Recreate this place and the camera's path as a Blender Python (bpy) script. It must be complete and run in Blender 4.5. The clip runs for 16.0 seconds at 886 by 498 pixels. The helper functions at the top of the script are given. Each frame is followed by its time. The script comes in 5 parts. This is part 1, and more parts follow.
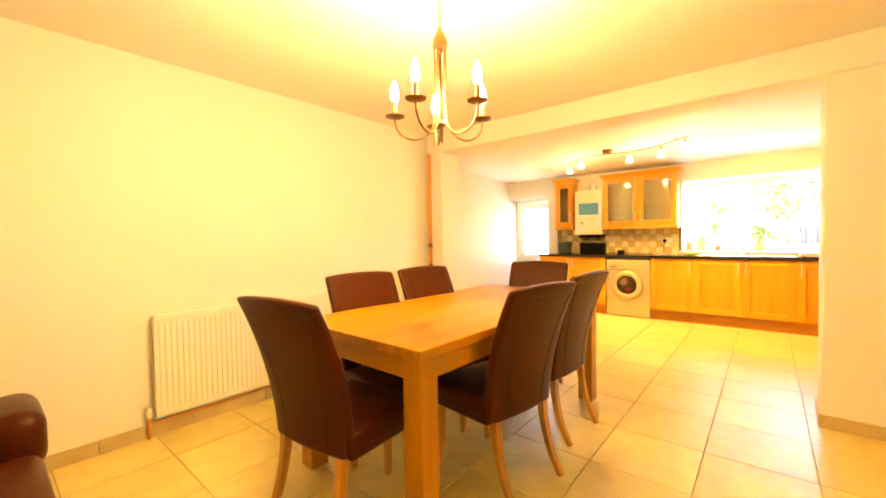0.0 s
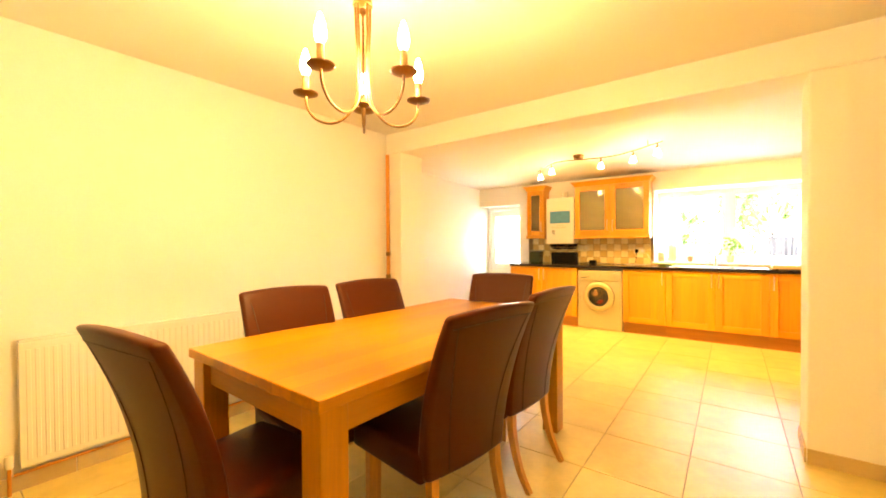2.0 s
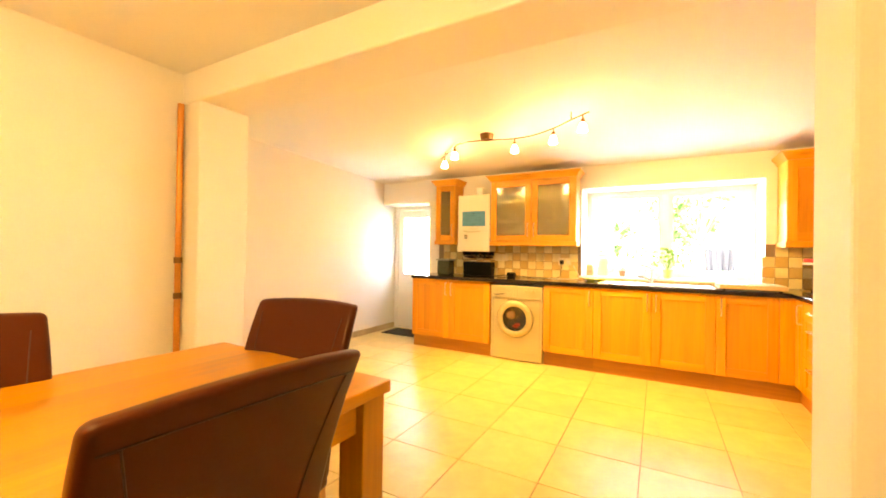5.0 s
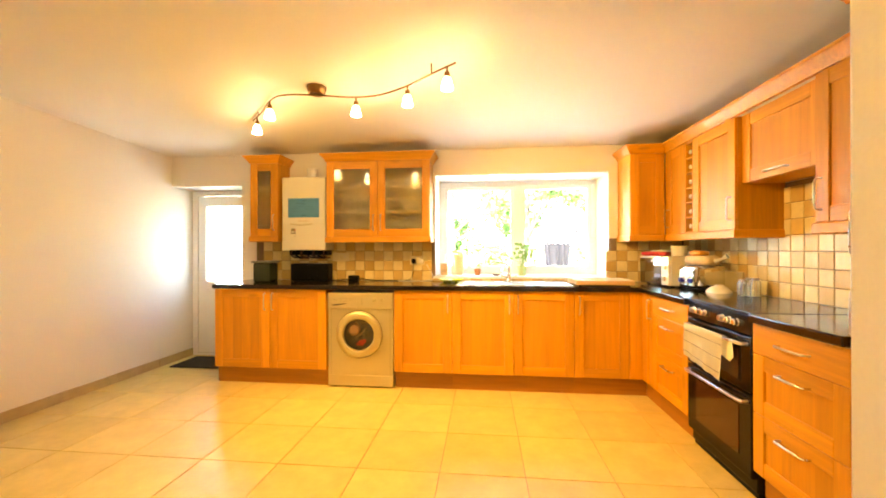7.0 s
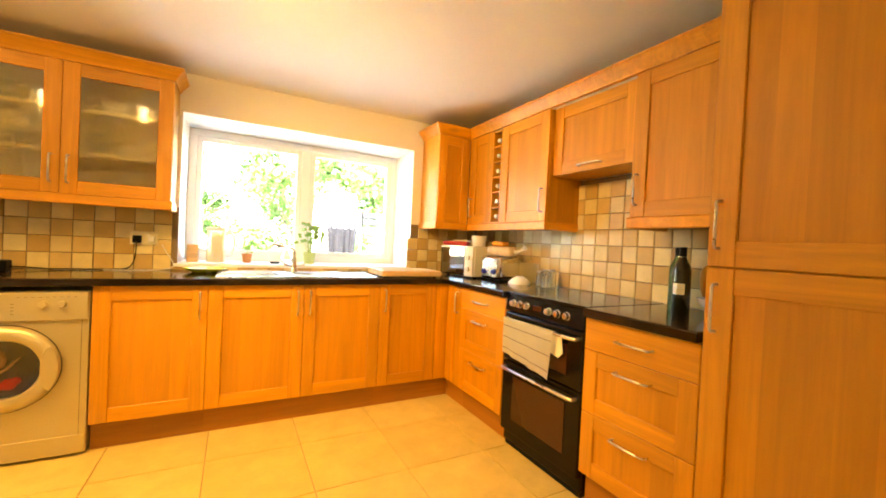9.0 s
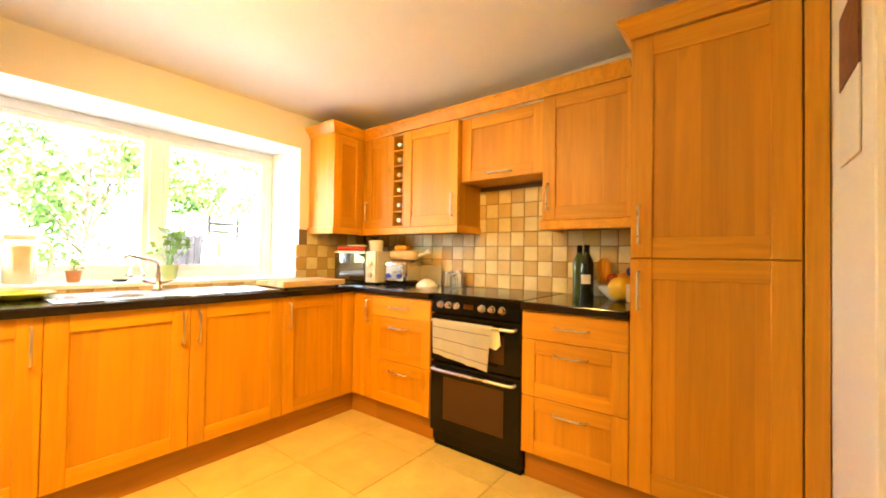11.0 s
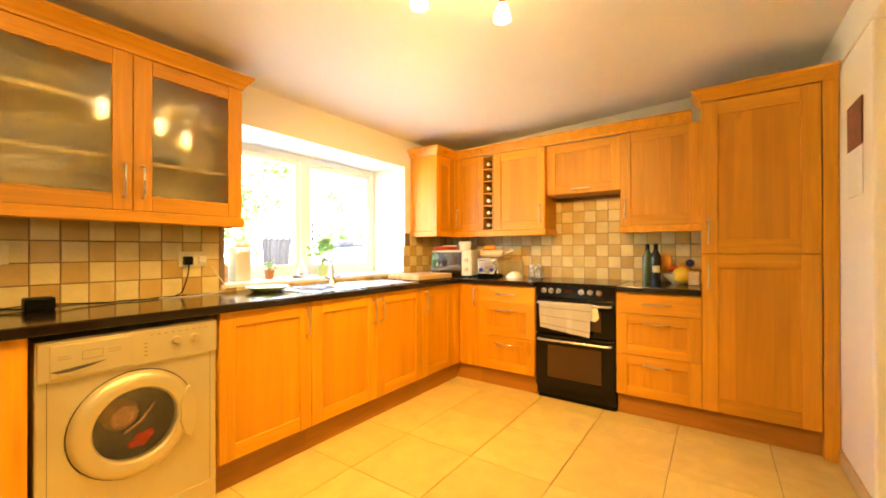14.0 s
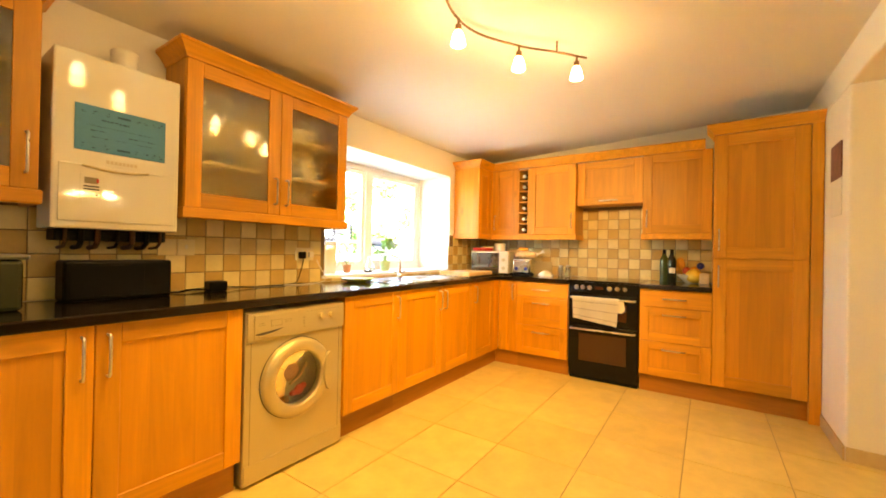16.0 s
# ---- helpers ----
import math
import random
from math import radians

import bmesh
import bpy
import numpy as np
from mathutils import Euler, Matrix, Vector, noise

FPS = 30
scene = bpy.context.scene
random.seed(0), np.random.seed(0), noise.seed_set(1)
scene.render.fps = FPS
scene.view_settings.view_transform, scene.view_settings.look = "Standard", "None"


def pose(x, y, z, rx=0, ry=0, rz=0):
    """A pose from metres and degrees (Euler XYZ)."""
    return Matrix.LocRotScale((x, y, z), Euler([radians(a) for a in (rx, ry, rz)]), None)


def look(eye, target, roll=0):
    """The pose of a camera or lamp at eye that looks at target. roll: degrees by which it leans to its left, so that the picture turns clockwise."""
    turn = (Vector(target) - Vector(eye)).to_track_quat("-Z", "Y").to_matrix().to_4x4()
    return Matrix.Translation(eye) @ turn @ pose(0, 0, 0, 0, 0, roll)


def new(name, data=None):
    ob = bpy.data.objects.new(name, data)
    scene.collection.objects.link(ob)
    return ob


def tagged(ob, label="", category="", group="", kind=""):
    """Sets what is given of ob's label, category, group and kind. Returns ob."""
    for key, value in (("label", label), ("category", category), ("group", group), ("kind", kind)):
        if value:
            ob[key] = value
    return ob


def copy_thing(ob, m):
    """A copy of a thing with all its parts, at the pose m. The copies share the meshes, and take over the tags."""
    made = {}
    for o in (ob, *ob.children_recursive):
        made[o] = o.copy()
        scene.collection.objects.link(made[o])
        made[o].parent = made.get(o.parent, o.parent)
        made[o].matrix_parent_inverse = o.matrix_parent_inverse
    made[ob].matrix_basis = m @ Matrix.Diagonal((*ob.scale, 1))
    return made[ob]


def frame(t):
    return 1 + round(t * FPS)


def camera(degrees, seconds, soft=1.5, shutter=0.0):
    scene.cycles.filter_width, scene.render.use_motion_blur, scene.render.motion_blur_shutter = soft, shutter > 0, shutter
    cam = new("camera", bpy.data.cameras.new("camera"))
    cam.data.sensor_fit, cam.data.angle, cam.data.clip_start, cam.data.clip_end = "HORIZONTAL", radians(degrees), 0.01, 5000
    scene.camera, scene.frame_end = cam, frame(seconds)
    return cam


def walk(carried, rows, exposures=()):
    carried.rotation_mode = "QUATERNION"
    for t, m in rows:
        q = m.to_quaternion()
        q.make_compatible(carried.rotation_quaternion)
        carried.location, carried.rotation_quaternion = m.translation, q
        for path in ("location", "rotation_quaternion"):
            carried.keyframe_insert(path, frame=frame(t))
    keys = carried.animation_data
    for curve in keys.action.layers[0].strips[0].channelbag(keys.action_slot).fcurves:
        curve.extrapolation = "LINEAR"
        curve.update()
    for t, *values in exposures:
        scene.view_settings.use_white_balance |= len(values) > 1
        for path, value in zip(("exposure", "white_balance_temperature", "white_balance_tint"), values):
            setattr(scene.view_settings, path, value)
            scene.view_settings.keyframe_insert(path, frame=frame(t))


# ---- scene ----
cam = camera(97.3, 16.0, 1.8)
PATH = [
    (0, (0.589, 0.513, 1.218), (-0.69, 2.05, 1.158), -1.0),
    (0.5, (0.544, 0.562, 1.226), (-0.681, 2.143, 1.191), -1.0),
    (1, (0.507, 0.627, 1.222), (-0.64, 2.265, 1.201), -1.1),
    (1.5, (0.498, 0.733, 1.21), (-0.669, 2.357, 1.187), -1.6),
    (2, (0.514, 0.909, 1.227), (-0.676, 2.516, 1.202), -0.4),
    (2.5, (0.51, 1.103, 1.224), (-0.62, 2.753, 1.227), -0.5),
    (3, (0.459, 1.359, 1.226), (-0.63, 3.036, 1.256), -1.0),
    (3.5, (0.431, 1.595, 1.216), (-0.614, 3.3, 1.24), -1.0),
    (4, (0.439, 1.862, 1.213), (-0.611, 3.564, 1.243), -0.1),
    (6.3, (0.233, 2.991, 1.213), (-0.33, 4.91, 1.213), 0.3),
    (6.5, (0.195, 3.061, 1.212), (-0.266, 5.007, 1.216), -0.2),
    (7, (0.101, 3.27, 1.224), (-0.105, 5.259, 1.227), -0.1),
    (7.5, (0.07, 3.496, 1.183), (0.109, 5.496, 1.171), 1.1),
    (8, (0.061, 3.698, 1.178), (0.34, 5.678, 1.14), 1.1),
    (8.5, (-0.04, 3.901, 1.164), (0.71, 5.755, 1.144), 1.5),
    (9, (-0.044, 4.037, 1.172), (0.897, 5.802, 1.146), 2.8),
    (9.5, (-0.051, 4.156, 1.149), (1.167, 5.743, 1.125), 1.7),
    (11.8, (-0.685, 4.455, 1.136), (0.927, 5.638, 1.189), 1.0),
    (12, (-0.731, 4.399, 1.15), (0.825, 5.655, 1.174), 1.0),
    (12.5, (-0.962, 4.53, 1.162), (0.671, 5.685, 1.176), 0.8),
    (13, (-1.154, 4.617, 1.16), (0.503, 5.736, 1.193), -0.4),
    (13.5, (-1.369, 4.657, 1.145), (0.284, 5.784, 1.132), -0.4),
    (14, (-1.573, 4.718, 1.162), (0.063, 5.869, 1.17), -0.1),
    (14.5, (-1.776, 4.811, 1.149), (-0.123, 5.937, 1.161), -0.7),
    (15, (-1.94, 4.814, 1.16), (-0.287, 5.94, 1.156), -0.1),
    (15.5, (-2.127, 4.809, 1.168), (-0.511, 5.987, 1.172), 0.4),
    (16, (-2.292, 4.835, 1.156), (-0.637, 5.958, 1.166), 1.1),
]
WB = (7250, 8)
EXPOSURES = [(t, e, *WB) for t, e in ((0, 5.75), (4.2, 5.75), (6.3, 5.3), (7.0, 5.1), (8.0, 4.87), (9.5, 4.85), (12.0, 5.13), (13.5, 5.05), (16.0, 4.88))]
walk(cam, [(t, look(eye, target, roll)) for t, eye, target, roll in PATH], EXPOSURES)


# ---- world, sun, lamps' strengths ----
world = bpy.data.worlds.new("world")
scene.world = world
world.use_nodes = True
wn = world.node_tree
sky = wn.nodes.new("ShaderNodeTexSky")
sky.sky_type = "NISHITA"
sky.sun_disc = False
sky.sun_elevation, sky.sun_rotation = radians(48), radians(200)
wn.links.new(sky.outputs[0], wn.nodes["Background"].inputs[0])
wn.nodes["Background"].inputs[1].default_value = 0.15
sun = new("sun", bpy.data.lights.new("sun", "SUN"))
sun.data.energy, sun.data.angle, sun.data.color = 5.0, radians(0.5), (1.0, 0.95, 0.86)
sun.matrix_basis = look((-3.4, -9.4, 11.1), (0, 0, 0))
WARM = (1.0, 0.59, 0.14)
HALOGEN = (1.0, 0.56, 0.15)
CANDLE_W, SPOT_W, BEAM_W = 1.3, 0.11, 3.0


def lamp(name, loc, watts, color, radius=0.02):
    ob = new(name, bpy.data.lights.new(name, "POINT"))
    ob.location = loc
    ob.data.energy, ob.data.color, ob.data.shadow_soft_size = watts, color, radius
    return ob


def beam(name, loc, aim, watts, color):
    ob = new(name, bpy.data.lights.new(name, "SPOT"))
    ob.data.energy, ob.data.color, ob.data.shadow_soft_size = watts, color, 0.03
    ob.data.spot_size, ob.data.spot_blend = radians(118), 0.9
    ob.matrix_basis = look(loc, aim)
    return ob


# ---- materials ----
def mat(name, color, rough=0.5, metal=0.0, spec=0.5):
    m = bpy.data.materials.new(name)
    m.use_nodes = True
    b = m.node_tree.nodes["Principled BSDF"]
    b.inputs["Base Color"].default_value = (*color, 1)
    b.inputs["Roughness"].default_value = rough
    b.inputs["Metallic"].default_value = metal
    b.inputs["Specular IOR Level"].default_value = spec
    return m


def nodes_of(m):
    t = m.node_tree
    return t, t.nodes, t.links, t.nodes["Principled BSDF"]


def node(m, kind, **values):
    n = m.node_tree.nodes.new(kind)
    for k, v in values.items():
        n.inputs[k.replace("_", " ")].default_value = v
    return n


def coords(m, scale, rot=(0, 0, 0)):
    t, n, l, b = nodes_of(m)
    c = n.new("ShaderNodeTexCoord")
    mp = n.new("ShaderNodeMapping")
    mp.inputs["Scale"].default_value = scale
    mp.inputs["Rotation"].default_value = [radians(a) for a in rot]
    l.new(c.outputs["Object"], mp.inputs[0])
    return mp


def mottled(name, color, rough=0.5, amount=0.12, big=3.0, small=60.0, bump=0.1, metal=0.0, rough_var=0.1, spec=0.5):
    """A surface with tone at two scales, a fine relief and uneven gloss."""
    m = mat(name, color, rough, metal, spec)
    t, n, l, b = nodes_of(m)
    mp = coords(m, (1, 1, 1))
    a = node(m, "ShaderNodeTexNoise", Scale=big, Detail=4.0)
    s = node(m, "ShaderNodeTexNoise", Scale=small, Detail=6.0)
    l.new(mp.outputs[0], a.inputs[0]); l.new(mp.outputs[0], s.inputs[0])
    add = n.new("ShaderNodeMath"); add.operation = "ADD"
    l.new(a.outputs[0], add.inputs[0]); l.new(s.outputs[0], add.inputs[1])
    ramp = n.new("ShaderNodeMapRange")
    ramp.inputs[1].default_value, ramp.inputs[2].default_value = 0.6, 1.4
    ramp.inputs[3].default_value, ramp.inputs[4].default_value = 1 - amount, 1 + amount
    l.new(add.outputs[0], ramp.inputs[0])
    mul = n.new("ShaderNodeVectorMath"); mul.operation = "SCALE"
    mul.inputs[0].default_value = color
    l.new(ramp.outputs[0], mul.inputs["Scale"])
    l.new(mul.outputs[0], b.inputs["Base Color"])
    rr = n.new("ShaderNodeMapRange")
    rr.inputs[3].default_value, rr.inputs[4].default_value = max(0.02, rough - rough_var), min(1, rough + rough_var)
    l.new(a.outputs[0], rr.inputs[0]); l.new(rr.outputs[0], b.inputs["Roughness"])
    if bump:
        bp = node(m, "ShaderNodeBump", Strength=bump, Distance=0.004)
        l.new(s.outputs[0], bp.inputs["Height"]); l.new(bp.outputs[0], b.inputs["Normal"])
    return m


def oak(name, color, axis="z", stave=0.0, stave_axis="x", rough=0.42, contrast=0.22, tones=(0.86, 1.12)):
    """Wood with its grain along one axis; stave: width of the glued strips, each in its own tone."""
    m = mat(name, color, rough)
    t, n, l, b = nodes_of(m)
    k = {"x": (0.8, 14, 14), "y": (14, 0.8, 14), "z": (14, 14, 0.8)}[axis]
    mp = coords(m, k)
    info = n.new("ShaderNodeObjectInfo")
    off = n.new("ShaderNodeVectorMath"); off.operation = "ADD"
    sc = n.new("ShaderNodeMath"); sc.operation = "MULTIPLY"; sc.inputs[1].default_value = 40
    l.new(info.outputs["Random"], sc.inputs[0])
    l.new(mp.outputs[0], off.inputs[0]); l.new(sc.outputs[0], off.inputs[1])
    src = off
    tone = None
    if stave:
        c = n.new("ShaderNodeTexCoord"); sep = n.new("ShaderNodeSeparateXYZ")
        l.new(c.outputs["Object"], sep.inputs[0])
        dv = n.new("ShaderNodeMath"); dv.operation = "DIVIDE"; dv.inputs[1].default_value = stave
        l.new(sep.outputs[{"x": 0, "y": 1, "z": 2}[stave_axis]], dv.inputs[0])
        fl = n.new("ShaderNodeMath"); fl.operation = "FLOOR"; l.new(dv.outputs[0], fl.inputs[0])
        ad = n.new("ShaderNodeMath"); ad.operation = "ADD"; l.new(fl.outputs[0], ad.inputs[0]); l.new(sc.outputs[0], ad.inputs[1])
        wn_ = n.new("ShaderNodeTexWhiteNoise"); wn_.noise_dimensions = "1D"; l.new(ad.outputs[0], wn_.inputs["W"])
        tone = wn_.outputs["Value"]
        sh = n.new("ShaderNodeMath"); sh.operation = "MULTIPLY"; sh.inputs[1].default_value = 9
        l.new(tone, sh.inputs[0])
        off2 = n.new("ShaderNodeVectorMath"); off2.operation = "ADD"
        l.new(off.outputs[0], off2.inputs[0]); l.new(sh.outputs[0], off2.inputs[1])
        src = off2
    warp = node(m, "ShaderNodeTexNoise", Scale=1.1, Detail=5.0, Roughness=0.6, Distortion=1.4)
    fine = node(m, "ShaderNodeTexNoise", Scale=7.0, Detail=5.0, Roughness=0.7)
    l.new(src.outputs[0], warp.inputs[0]); l.new(src.outputs[0], fine.inputs[0])
    mix = n.new("ShaderNodeMath"); mix.operation = "MULTIPLY_ADD"; mix.inputs[1].default_value = 0.28
    l.new(fine.outputs[0], mix.inputs[0]); l.new(warp.outputs[0], mix.inputs[2])
    # growth rings cut lengthwise: the level lines of a drawn-out field
    ring = node(m, "ShaderNodeTexNoise", Scale=0.55, Detail=1.5, Roughness=0.4, Distortion=0.3)
    l.new(src.outputs[0], ring.inputs[0])
    freq = n.new("ShaderNodeMath"); freq.operation = "MULTIPLY"; freq.inputs[1].default_value = 85
    l.new(ring.outputs[0], freq.inputs[0])
    sine = n.new("ShaderNodeMath"); sine.operation = "SINE"; l.new(freq.outputs[0], sine.inputs[0])
    fig = n.new("ShaderNodeMath"); fig.operation = "MULTIPLY_ADD"; fig.inputs[1].default_value = 0.028
    l.new(sine.outputs[0], fig.inputs[0]); l.new(mix.outputs[0], fig.inputs[2])
    # knots
    kc = coords(m, {"x": (2.2, 6, 6), "y": (6, 2.2, 6), "z": (6, 6, 2.2)}[axis])
    ko = n.new("ShaderNodeVectorMath"); ko.operation = "ADD"
    l.new(kc.outputs[0], ko.inputs[0]); l.new(sc.outputs[0], ko.inputs[1])
    kv = n.new("ShaderNodeTexVoronoi"); l.new(ko.outputs[0], kv.inputs["Vector"]); kv.inputs["Scale"].default_value = 0.9
    kr = n.new("ShaderNodeMapRange")
    kr.inputs[1].default_value, kr.inputs[2].default_value = 0.03, 0.13
    kr.inputs[3].default_value, kr.inputs[4].default_value = 0.45, 0.0
    l.new(kv.outputs["Distance"], kr.inputs[0])
    ks = n.new("ShaderNodeMath"); ks.operation = "SUBTRACT"
    l.new(fig.outputs[0], ks.inputs[0]); l.new(kr.outputs[0], ks.inputs[1])
    mix = ks
    base = n.new("ShaderNodeMapRange")
    base.inputs[1].default_value, base.inputs[2].default_value = 0.38, 0.92
    base.inputs[3].default_value, base.inputs[4].default_value = 1 - contrast, 1 + contrast
    l.new(mix.outputs[0], base.inputs[0])
    value = base.outputs[0]
    tn = n.new("ShaderNodeMapRange")
    tn.inputs[3].default_value, tn.inputs[4].default_value = tones
    l.new(tone if tone else info.outputs["Random"], tn.inputs[0])
    mm = n.new("ShaderNodeMath"); mm.operation = "MULTIPLY"
    l.new(value, mm.inputs[0]); l.new(tn.outputs[0], mm.inputs[1])
    mul = n.new("ShaderNodeVectorMath"); mul.operation = "SCALE"; mul.inputs[0].default_value = color
    l.new(mm.outputs[0], mul.inputs["Scale"]); l.new(mul.outputs[0], b.inputs["Base Color"])
    bp = node(m, "ShaderNodeBump", Strength=0.12, Distance=0.002)
    l.new(fine.outputs[0], bp.inputs["Height"]); l.new(bp.outputs[0], b.inputs["Normal"])
    rr = n.new("ShaderNodeMapRange")
    rr.inputs[3].default_value, rr.inputs[4].default_value = rough - 0.08, rough + 0.12
    l.new(warp.outputs[0], rr.inputs[0]); l.new(rr.outputs[0], b.inputs["Roughness"])
    return m


def by_random(m, colors):
    """Picks the base tone of each piece from a few, by the object's own random number."""
    t, n, l, b = nodes_of(m)
    info = n.new("ShaderNodeObjectInfo")
    ramp = n.new("ShaderNodeValToRGB"); ramp.color_ramp.interpolation = "CONSTANT"
    for i, c in enumerate(colors):
        e = ramp.color_ramp.elements[i] if i < 2 else ramp.color_ramp.elements.new(0.5)
        e.position, e.color = i / len(colors), (*c, 1)
    l.new(info.outputs["Random"], ramp.inputs[0])
    mp = coords(m, (1, 1, 1))
    add = n.new("ShaderNodeVectorMath"); add.operation = "ADD"
    sc = n.new("ShaderNodeMath"); sc.operation = "MULTIPLY"; sc.inputs[1].default_value = 37
    l.new(info.outputs["Random"], sc.inputs[0]); l.new(mp.outputs[0], add.inputs[0]); l.new(sc.outputs[0], add.inputs[1])
    big = node(m, "ShaderNodeTexNoise", Scale=7.0, Detail=6.0, Roughness=0.65)
    sm = node(m, "ShaderNodeTexNoise", Scale=55.0, Detail=4.0)
    l.new(add.outputs[0], big.inputs[0]); l.new(add.outputs[0], sm.inputs[0])
    mr = n.new("ShaderNodeMapRange"); mr.inputs[1].default_value, mr.inputs[2].default_value = 0.3, 0.7
    mr.inputs[3].default_value, mr.inputs[4].default_value = 0.88, 1.1
    l.new(big.outputs[0], mr.inputs[0])
    mul = n.new("ShaderNodeVectorMath"); mul.operation = "SCALE"
    l.new(ramp.outputs[0], mul.inputs[0]); l.new(mr.outputs[0], mul.inputs["Scale"])
    l.new(mul.outputs[0], b.inputs["Base Color"])
    bp = node(m, "ShaderNodeBump", Strength=0.25, Distance=0.003)
    l.new(sm.outputs[0], bp.inputs["Height"]); l.new(bp.outputs[0], b.inputs["Normal"])
    return m


def glass(name, rough=0.0, color=(1, 1, 1), thin=True):
    m = mat(name, color, rough)
    t, n, l, b = nodes_of(m)
    b.inputs["Transmission Weight"].default_value = 1.0
    b.inputs["IOR"].default_value = 1.1 if thin else 1.45
    return m


def glow(name, color, strength):
    m = mat(name, color, 0.3)
    b = m.node_tree.nodes["Principled BSDF"]
    b.inputs["Emission Color"].default_value = (*color, 1)
    b.inputs["Emission Strength"].default_value = strength
    return m


M_WALL = mottled("wall_paint", (0.80, 0.765, 0.70), 0.7, 0.03, 1.5, 90, 0.12)
M_CEIL = mottled("ceiling_paint", (0.80, 0.775, 0.72), 0.75, 0.025, 1.2, 70, 0.08)
M_WHITE = mottled("white_gloss_paint", (0.82, 0.82, 0.80), 0.35, 0.02, 4, 80, 0.04)
M_UPVC = mat("white_upvc", (0.85, 0.86, 0.86), 0.25)
M_SKIRT = by_random(mat("skirting_tile", (0.5, 0.38, 0.2), 0.4), [(0.52, 0.39, 0.20), (0.48, 0.36, 0.18), (0.54, 0.41, 0.21)])
M_FLOOR = by_random(mat("floor_tile", (0.5, 0.4, 0.28), 0.33), [(0.68, 0.525, 0.18), (0.65, 0.495, 0.165), (0.70, 0.545, 0.19), (0.665, 0.51, 0.175)])
M_GROUT = mottled("grout", (0.40, 0.30, 0.15), 0.9, 0.1, 5, 80, 0.2)
M_CREAMT = by_random(mat("cream_wall_tile", (0.7, 0.6, 0.4), 0.32), [(0.72, 0.605, 0.29), (0.68, 0.56, 0.26), (0.76, 0.65, 0.33), (0.71, 0.60, 0.31)])
M_TANT = by_random(mat("tan_wall_tile", (0.45, 0.3, 0.13), 0.32), [(0.56, 0.385, 0.14), (0.60, 0.425, 0.17), (0.52, 0.35, 0.12), (0.62, 0.45, 0.19)])
M_WGROUT = mottled("wall_tile_grout", (0.20, 0.14, 0.08), 0.9, 0.08, 5, 80, 0.15)
KC = (0.61, 0.272, 0.022)
M_KV = oak("kitchen_wood_upright", KC, "z")
M_KH = oak("kitchen_wood_across", KC, "x")
M_KP = oak("kitchen_wood_panel", (0.57, 0.248, 0.020), "z", 0.085, "x", contrast=0.17, tones=(0.88, 1.09))
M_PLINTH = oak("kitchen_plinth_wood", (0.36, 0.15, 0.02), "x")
TC = (0.49, 0.208, 0.012)
M_TABLE = oak("table_top_wood", TC, "y", 0.11, "x", 0.33, 0.2)
M_TLEG = oak("table_leg_wood", TC, "z", 0, "x", 0.4)
M_TRAILX = oak("table_rail_wood_x", TC, "x", 0, "x", 0.4)
M_TRAILY = oak("table_rail_wood_y", TC, "y", 0, "x", 0.4)
M_CLEG = oak("chair_leg_wood", (0.58, 0.28, 0.06), "z", 0, "x", 0.4)
M_LEATHER = mottled("brown_leather", (0.062, 0.0125, 0.0026), 0.36, 0.07, 5, 160, 0.05, rough_var=0.015, spec=0.16)
M_STITCH = mat("leather_seam", (0.032, 0.008, 0.003), 0.5)
M_STONE = mottled("dark_granite_worktop", (0.012, 0.008, 0.006), 0.11, 0.8, 60, 220, 0.03, rough_var=0.04)
M_STEEL = mottled("brushed_steel", (0.62, 0.61, 0.58), 0.28, 0.06, 4, 200, 0.05, 1.0)
M_CHROME = mat("chrome", (0.75, 0.75, 0.75), 0.08, 1.0)
M_SILVER = mottled("silver_enamel", (0.55, 0.485, 0.30), 0.34, 0.03, 3, 120, 0.03, 0.55)
M_SILVERL = mat("pale_silver_plastic", (0.54, 0.465, 0.27), 0.34, 0.5)
M_BLACK = mottled("black_enamel", (0.005, 0.005, 0.005), 0.14, 0.1, 3, 80, 0.02, spec=0.22)
M_BLACKP = mottled("black_plastic", (0.003, 0.003, 0.003), 0.42, 0.15, 5, 120, 0.05, spec=0.12)
M_OVENGLASS = mat("dark_oven_glass", (0.045, 0.016, 0.008), 0.06)
M_DRUM = mottled("washer_drum_with_clothes", (0.07, 0.06, 0.055), 0.5, 0.95, 9, 26, 0.9)
M_PRINT = mat("grey_print", (0.26, 0.22, 0.13), 0.5)
M_WGLASS = glass("washer_door_glass", 0.02, (0.6, 0.6, 0.6), False)
M_ENAMELW = mat("white_enamel", (0.74, 0.71, 0.60), 0.05)
M_PLATE = mat("cream_socket_plastic", (0.76, 0.68, 0.44), 0.4)
M_RAD = mat("radiator_enamel", (0.80, 0.77, 0.70), 0.3)
M_BRONZE = mottled("antique_brass", (0.20, 0.11, 0.045), 0.35, 0.2, 8, 60, 0.1, 0.9)
M_CANDLE = mat("candle_tube", (0.20, 0.11, 0.045), 0.5)
M_COPPER = mottled("copper_pipe_varnished", (0.62, 0.26, 0.06), 0.35, 0.15, 6, 60, 0.05, 0.5)
M_BULB = glow("lit_bulb", (1.0, 0.80, 0.50), 7)
M_SHADE = glow("lit_frosted_shade", (1.0, 0.78, 0.45), 1.2)
M_FROST = glass("frosted_cabinet_glass", 0.42, (0.98, 0.94, 0.78))
